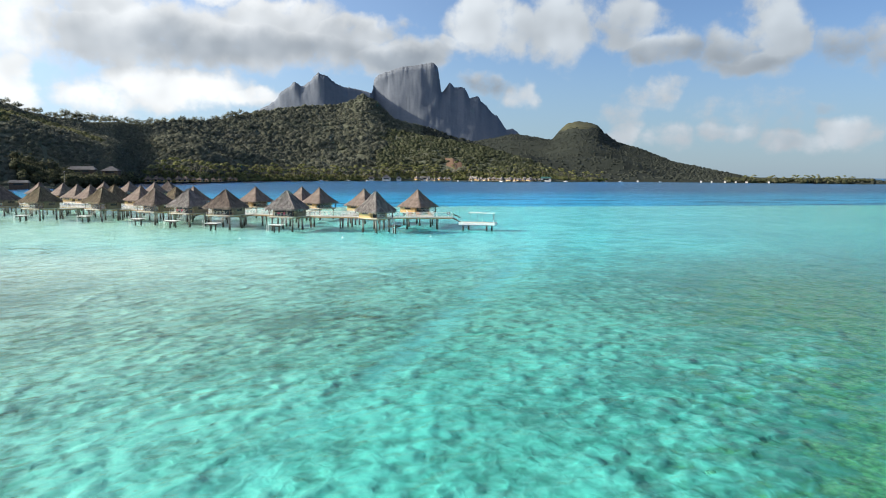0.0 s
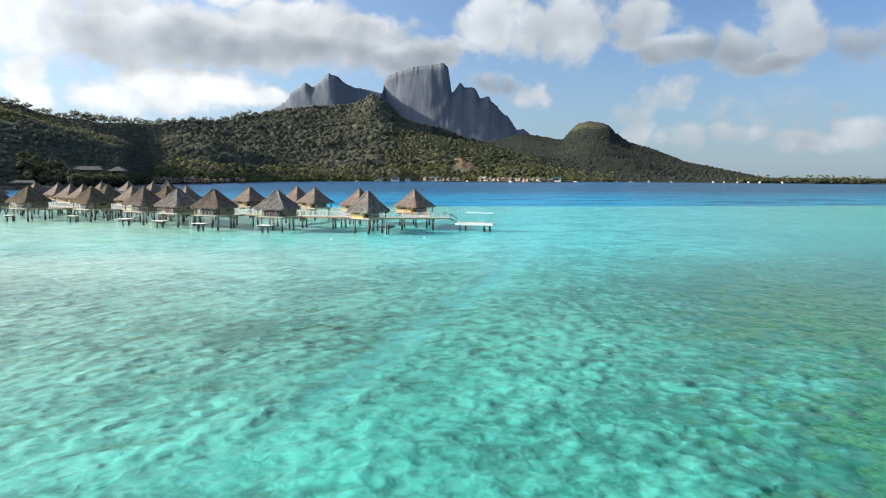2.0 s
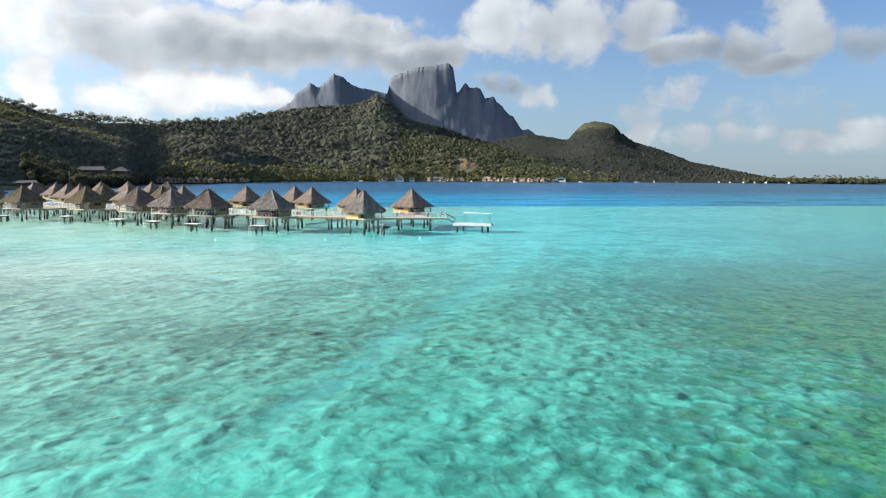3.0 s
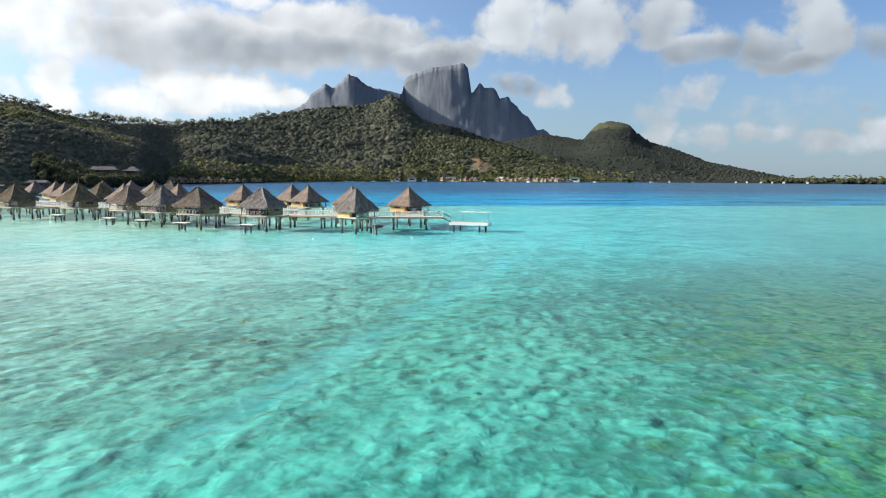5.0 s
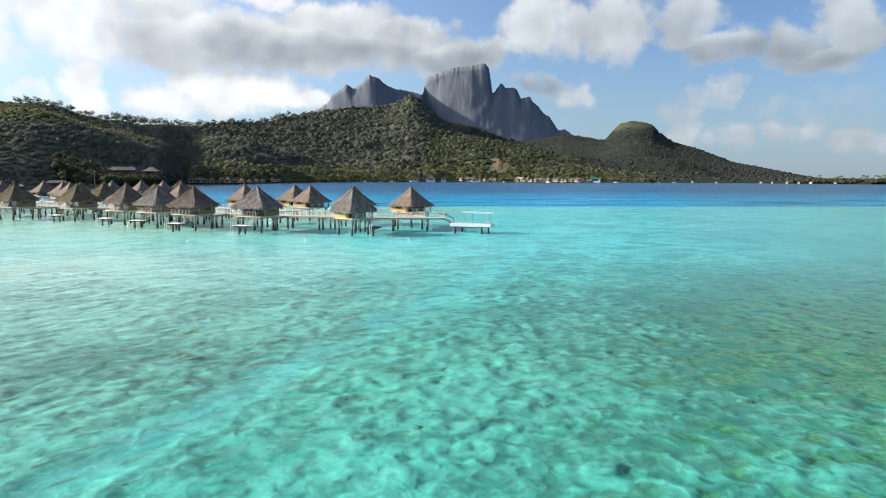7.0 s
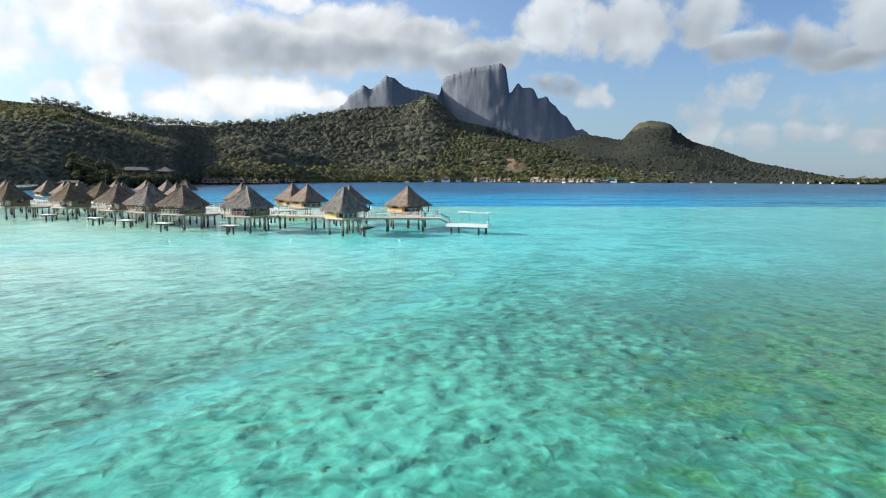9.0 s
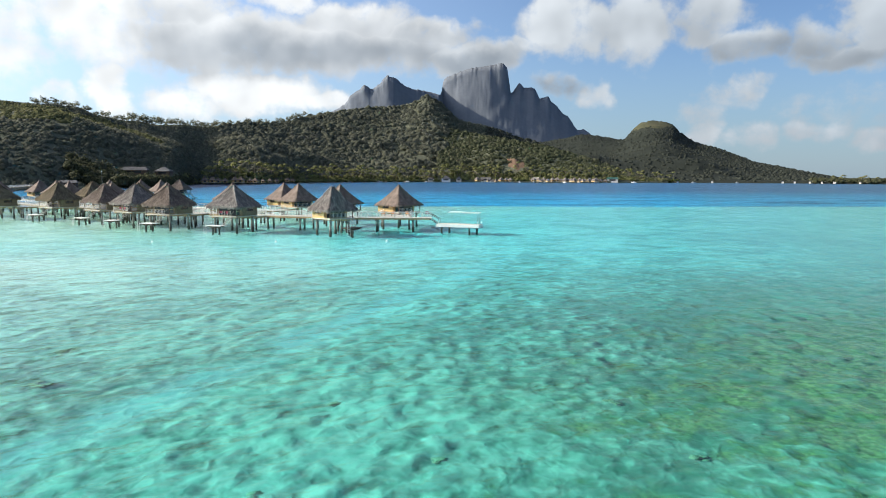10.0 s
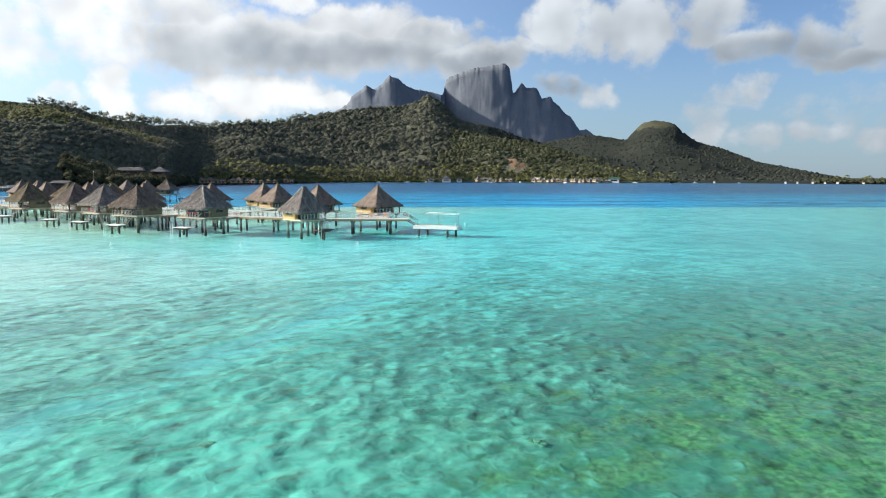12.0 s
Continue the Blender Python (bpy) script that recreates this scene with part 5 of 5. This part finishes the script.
def build_house(x, y, z, length, width, wall_h, roof_h, roof_mat, rz, label, hip=0.5, wall_mat=None, base=4.0):
    wall_mat = wall_mat or PLASTER
    house = new("house")
    bm = bmesh.new()
    panel_with_hole(bm, length * 0.86, wall_h, 0.25, (-length * 0.25, length * 0.25, 0.9, wall_h - 0.5))
    front = part("wall", bm, wall_mat, house)
    front.matrix_basis = pose(0, -width * 0.4, 0)
    bm = bmesh.new()
    box(bm, (length * 0.5 - 0.1, 0.06, wall_h - 1.5), (0, 0, (wall_h + 0.4) / 2))
    part("window", bm, GLASS, front)
    bm = bmesh.new()
    box(bm, (length * 0.86, 0.3, base), (0, -width * 0.4, -base / 2 - 0.01))
    part("plinth", bm, wall_mat, house)
    for w, at, r in ((length * 0.86, (0, width * 0.4, 0), 0), (width * 0.8 - 0.26, (length * 0.43 - 0.13, 0, 0), 90), (width * 0.8 - 0.26, (-length * 0.43 + 0.13, 0, 0), 90)):
        bm = bmesh.new()
        box(bm, (w, 0.25, wall_h + base), (0, 0, (wall_h - base) / 2))
        part("wall", bm, wall_mat, house).matrix_basis = pose(*at, 0, 0, r)
    bm = bmesh.new()
    hx, hy, cut = length / 2, width / 2, length / 2 * (1 - hip)
    lo = [bm.verts.new(p) for p in ((-hx, -hy, wall_h), (hx, -hy, wall_h), (hx, hy, wall_h), (-hx, hy, wall_h))]
    up = [bm.verts.new(p) for p in ((-cut - 0.1, 0, wall_h + roof_h), (cut + 0.1, 0, wall_h + roof_h))]
    for f in ((lo[0], lo[1], up[1], up[0]), (lo[2], lo[3], up[0], up[1]), (lo[1], lo[2], up[1]), (lo[3], lo[0], up[0]), (lo[3], lo[2], lo[1], lo[0])):
        bm.faces.new(f)
    bmesh.ops.solidify(bm, geom=bm.faces[:], thickness=0.25)
    part("roof", bm, roof_mat, house)
    house.matrix_basis = pose(x, y, z, 0, 0, rz)
    tagged(house, label, "house", "island houses")


build_house(-205, 612, 11.2, 23, 11, 3.2, 3.0, METAL_ROOF, 8, "long grey-roofed house among trees above the shore", 0.25, WOOD_DARK, 11.0)
build_house(-188, 634, 10.6, 15, 12, 3.0, 4.0, METAL_ROOF, 0, "small hip-roofed house among dark trees", 0.9, WOOD_DARK, 8.0)
for az, off, ln, wd, wh, rh, mat, lab, hp in (
        (4.9, 6, 17, 14, 3.0, 6.0, METAL_ROOF, "shore pavilion with a tall pale roof", 0.95), (6.0, 12, 10, 8, 3.0, 4.0, METAL_ROOF, "small pale-roofed house on the shore", 0.9), (3.6, 20, 12, 8, 3.0, 3.0, THATCH_GREY, "brown-roofed house beside the far shore", 0.5),
        (8.3, 14, 19, 10, 4.0, 2.2, METAL_ROOF, "long white-roofed shore building", 0.1), (12.6, 18, 16, 9, 3.6, 3.0, PLASTER, "white house with a pale roof on the shore", 0.3),
        (18.9, 4, 21, 10, 4.0, 3.0, ROOF_GREEN, "green-roofed boathouse on the shore", 0.2), (16.9, 22, 12, 8, 3.4, 2.6, PLASTER, "white house close to the far shore", 0.3),
        (24.0, 28, 3.5, 3.0, 1.7, 1.0, METAL_ROOF, "white house close to the far shore", 0.3), (26.6, 26, 3.5, 3.0, 1.7, 1.0, METAL_ROOF, "white house close to the far shore", 0.3), (31.6, 30, 3.8, 3.5, 1.7, 1.0, METAL_ROOF, "white house close to the far shore", 0.3), (32.4, 28, 3.1, 3.0, 1.7, 1.0, METAL_ROOF, "white house close to the far shore", 0.3),
        (33.4, 30, 3.5, 3.0, 1.7, 1.0, METAL_ROOF, "white house close to the far shore", 0.3), (34.2, 30, 3.5, 3.0, 1.7, 1.0, METAL_ROOF, "pale-roofed house beside the far shore", 0.3), (35.0, 32, 4.6, 3.0, 1.7, 1.0, METAL_ROOF, "white house close to the far shore", 0.3), (36.6, 30, 3.8, 3.0, 1.7, 1.0, METAL_ROOF, "white house close to the far shore", 0.3)):
    build_house(*at_polar(az, float(shore(az)) + off * 0.4 - 1, 2.2 if az < 23 else 0.9), ln, wd, wh, rh, mat, -az, lab, hp)


def build_boat(x, y, rz, s):
    boat = new("motorboat")
    bm = bmesh.new()
    rows = []
    for f, w, z in ((0, 0.9, 0.9), (0.35, 1.1, 0.9), (0.7, 0.85, 1.0), (1.0, 0.08, 1.3)):
        rows.append([bm.verts.new((7 * f - 3.5, sx * w * k, zz)) for sx, k, zz in ((-1, 1, z), (-1, 0.6, -0.3), (1, 0.6, -0.3), (1, 1, z))])
    for a, b in zip(rows, rows[1:]):
        for i in range(3):
            bm.faces.new((a[i], b[i], b[i + 1], a[i + 1]))
        bm.faces.new((a[3], b[3], b[0], a[0]))
    bm.faces.new(rows[0])
    part("hull", bm, WHITE, boat)
    bm = bmesh.new()
    box(bm, (2.2, 1.6, 1.2), (0.2, 0, 1.45), bevel=0.15)
    cabin = part("cabin", bm, WHITE, boat)
    bm = bmesh.new()
    box(bm, (1.6, 1.64, 0.4), (0.3, 0, 1.65))
    part("window", bm, GLASS, cabin)
    boat.matrix_basis = pose(x, y, 0, 0, 0, rz) @ Matrix.Diagonal((s, s, s, 1))
    tagged(boat, "small white motorboat moored off the shore", "boat", "moored boats")


for k, (az, off) in enumerate(((-0.8, 12), (1.6, 18), (3.2, 10), (11.2, 30), (15.0, 52), (20.6, 25), (25.2, 20), (28.4, 30), (12.4, 9), (13.3, 12), (16.2, 8), (17.6, 10), (18.3, 14), (8.9, 8))):
    build_boat(*at_polar(az, float(shore(az)) - off)[:2], 30 * k, 1.15)
# narrow beach below the palms
az_b = np.linspace(-7.5, 9.0, 90)
rows = []
for off, z in ((-4, -1.2), (3, 0.1), (10, 0.8), (24, 2.3), (34, 2.6)):
    d = shore(az_b) + off + np.array([3.0 * noise.noise((a * 1.7, 0.0, 4.0)) for a in az_b])
    rows.append(np.stack([HUB.x + d * np.sin(np.radians(az_b)), HUB.y + d * np.cos(np.radians(az_b)), np.full_like(d, z)], -1))
tagged(new("beach", grid_mesh("beach", np.array(rows), SAND_BEACH)), "narrow strip of pale sand below the palms", "beach", kind="structure")


# shrubs along the shore
rnd_s = np.random.RandomState(33)
az_s = np.concatenate([rnd_s.uniform(-17.0, 9.5, 950), rnd_s.uniform(9.5, 24.0, 420)])
spots = []
for az in az_s:
    d = float(shore(az)) + rnd_s.uniform(4, 34)
    sheet, azs = (NEAR, az_near) if az < 4.5 else (SPUR, az_spur)
    spots.append(at_polar(az, d, max(ground_z(sheet, azs, min(az, 23.2), d), 0.8)))
forest("shore_shrubs", np.array(spots), rnd_s.uniform(5.0, 11.0, len(spots)), 34, PALM_LEAF, "light green shrubs and young palms along the shore")
# cape woods
az_s = rnd_s.uniform(33.5, 43.5, 420)
spots = []
for az in az_s:
    d = float(shore(az)) + rnd_s.uniform(18, 160)
    spots.append(at_polar(az, d, max(ground_z(FAR, az_far, az, d), 0.8)))
forest("cape_woods", np.array(spots), rnd_s.uniform(8, 15, len(spots)), 35, FOREST, "low dark woods on the distant cape")


# ---------------------------------------------------------------- mast and boathouse by the near shore
mast = new("flagpole")
bm = bmesh.new()
rod(bm, (0, 0, -3), (0, 0, 3.4), 0.28, 0.26)
part("pile", bm, PILE, mast)
bm = bmesh.new()
rod(bm, (0, 0, 3.4), (0, 0, 12.2), 0.16, 0.10)
part("pole", bm, PILE, mast)
bm = bmesh.new()
bmesh.ops.create_uvsphere(bm, u_segments=10, v_segments=8, radius=0.24)
bmesh.ops.translate(bm, vec=(0, 0, 12.35), verts=bm.verts[:])
part("finial", bm, WHITE, mast)
mast.matrix_basis = pose(-153.2, 425.9, 0)
tagged(mast, "tall bare flagpole rising from a pile by the jetty", "flagpole")
build_house(*at_polar(-24.0, 548, 2.0), 13, 8, 2.6, 1.8, METAL_ROOF, 12, "boathouse with a pale sheet-metal roof near the jetty", 0.15, WOOD_DARK)

# trees round the houses above the near shore
rnd_g = np.random.RandomState(51)
spots = []
for _ in range(150):
    az, d = rnd_g.uniform(-24.0, -15.8), rnd_g.uniform(585, 632)
    spots.append(at_polar(az, max(d, float(shore(az)) + 6), max(ground_z(NEAR, az_near, az, d), 1.0)))
forest("garden_trees", np.array(spots), rnd_g.uniform(10, 15, len(spots)), 52, FOREST, "dark garden trees hiding the houses by the shore", 0.25, GARDEN_CROWNS, 1.15)

# the bare landslip on the spur
c0, c1 = int(np.searchsorted(az_spur, 9.8)), int(np.searchsorted(az_spur, 11.8))
zc = SPUR[:31, (c0 + c1) // 2, 2]
r0, r1 = int(np.searchsorted(zc, 17)), int(np.searchsorted(zc, 42))
slip = SPUR[r0:r1 + 1, c0:c1 + 1].copy()
u, v = np.meshgrid(np.linspace(-1, 1, slip.shape[1]), np.linspace(-1, 1, slip.shape[0]))
ragged = np.array([[noise.noise((a * 2.2, b * 2.2, 7.0)) for a in np.linspace(-1, 1, slip.shape[1])] for b in np.linspace(-1, 1, slip.shape[0])])
slip[:, :, 2] += 2.6 - 5.0 * (u ** 2 + v ** 2) + 3.0 * ragged
tagged(new("landslip", grid_mesh("landslip", slip, EARTH)), "bare reddish earth landslip on the green spur", "landslip", kind="structure")


# ---------------------------------------------------------------- loungers and lifebuoy on the end deck
def build_lounger(x, y, rz):
    bed = new("sun_lounger")
    bm = bmesh.new()
    for sx in (-0.3, 0.3):
        box(bm, (0.06, 1.3, 0.07), (sx, -0.3, 0.36))
    for yy in (-0.9, -0.5, -0.1, 0.3):
        box(bm, (0.6, 0.08, 0.04), (0, yy, 0.38))
    part("frame", bm, WOOD_TRIM, bed)
    for sx in (-0.3, 0.3):
        for yy in (-0.85, 0.3):
            bm = bmesh.new()
            box(bm, (0.06, 0.06, 0.34), (sx, yy, 0.17))
            part("leg", bm, WOOD_TRIM, bed)
    bm = bmesh.new()
    box(bm, (0.6, 1.25, 0.09), (0, -0.3, 0.45), bevel=0.03)
    part("mattress", bm, CUSHION, bed, "faded orange cushion")
    bm = bmesh.new()
    box(bm, (0.6, 0.75, 0.09), (0, 0, 0), bevel=0.03)
    back = part("backrest", bm, CUSHION, bed, "raised orange backrest")
    back.matrix_basis = pose(0, 0.6, 0.67, 40, 0, 0)
    bed.matrix_basis = pose(x, y, DECK_Z, 0, 0, rz)
    tagged(bed, "wooden sun lounger with a faded orange cushion on the deck", "lounger", "sun loungers")


CUSHION = surface("orange_canvas", [(0, (0.42, 0.20, 0.08)), (1, (0.60, 0.32, 0.14))], 3.0, 0.9, 0.2)
for k, (x, y) in enumerate(((19.6, 148.2), (21.4, 147.7), (24.2, 147.6))):
    build_lounger(x, y, -12 + 9 * k)
buoy_post = new("lifebuoy_stand")
bm = bmesh.new()
rod(bm, (0, 0, 0), (0, 0, 1.5), 0.05)
part("post", bm, WHITE, buoy_post)
bm = bmesh.new()
for k in range(16):
    a, b = math.tau * k / 16, math.tau * (k + 1) / 16
    rod(bm, (0.32 * math.cos(a), -0.1, 1.05 + 0.32 * math.sin(a)), (0.32 * math.cos(b), -0.1, 1.05 + 0.32 * math.sin(b)), 0.09, seg=6)
part("ring", bm, CLOTH_RED, buoy_post, "red lifebuoy ring")
buoy_post.matrix_basis = pose(27.9, 143.6, DECK_Z) @ Matrix.Diagonal((0.8, 0.8, 0.8, 1))
tagged(buoy_post, "red lifebuoy on a short post at the jetty's end", "lifebuoy")


# ---------------------------------------------------------------- coral standing out of the sand
CORAL = surface("brown_coral", [(0, (0.26, 0.23, 0.16)), (0.5, (0.38, 0.34, 0.23)), (1, (0.52, 0.46, 0.32))], 1.6, 0.95, 0.6, fine=5, reach=0.08)


def build_coral(x, y, z, long, wide, tall, seed):
    """A rounded, knobbly coral growth on the sea bed."""
    rnd = random.Random(seed)
    bm = bmesh.new()
    for k in range(max(6, int(long * wide * 2.2))):
        a, r = rnd.uniform(0, math.tau), math.sqrt(rnd.random())
        made = bmesh.ops.create_icosphere(bm, subdivisions=2, radius=rnd.uniform(0.16, 0.30) * min(1.0, 0.4 + 0.35 * long))["verts"]
        for v in made:
            v.co *= 1 + 0.25 * noise.noise(v.co * 9 + Vector((k, seed, 0)))
        bmesh.ops.scale(bm, vec=(1.25, 1.0, 0.35), verts=made)
        bmesh.ops.translate(bm, vec=(math.cos(a) * r * long / 2, math.sin(a) * r * wide / 2, 0.6 * tall * (1 - r * r) * rnd.uniform(0.5, 1.0)), verts=made)
    for f in bm.faces:
        f.smooth = True
    ob = new("coral_head", mesh_of(bm, "coral_head", CORAL))
    ob.matrix_basis = pose(x, y, z, 0, 0, rnd.uniform(0, 180))
    tagged(ob, "brown knobbly coral head on the pale lagoon bed", "coral", "coral heads")


CORALS = ((-48.5, 112.0, 9.0, 3.0, 0.5), (-43.0, 107.0, 4.5, 2.2, 0.4), (1.7, 60.2, 1.6, 1.2, 0.3),
          (3.4, 53.6, 1.5, 1.0, 0.3), (33.9, 43.0, 0.7, 0.5, 0.25), (32.5, 49.3, 0.7, 0.5, 0.22), (23.7, 43.7, 0.6, 0.45, 0.2),
          (16.8, 41.1, 0.9, 0.7, 0.3), (16.3, 20.9, 0.5, 0.4, 0.25), (15.0, 21.0, 0.6, 0.4, 0.25), (19.0, 49.9, 0.6, 0.5, 0.2))
for k, (x, y, long, wide, tall) in enumerate(CORALS):
    build_coral(x, y, -1.58, long, wide, tall, 70 + k)
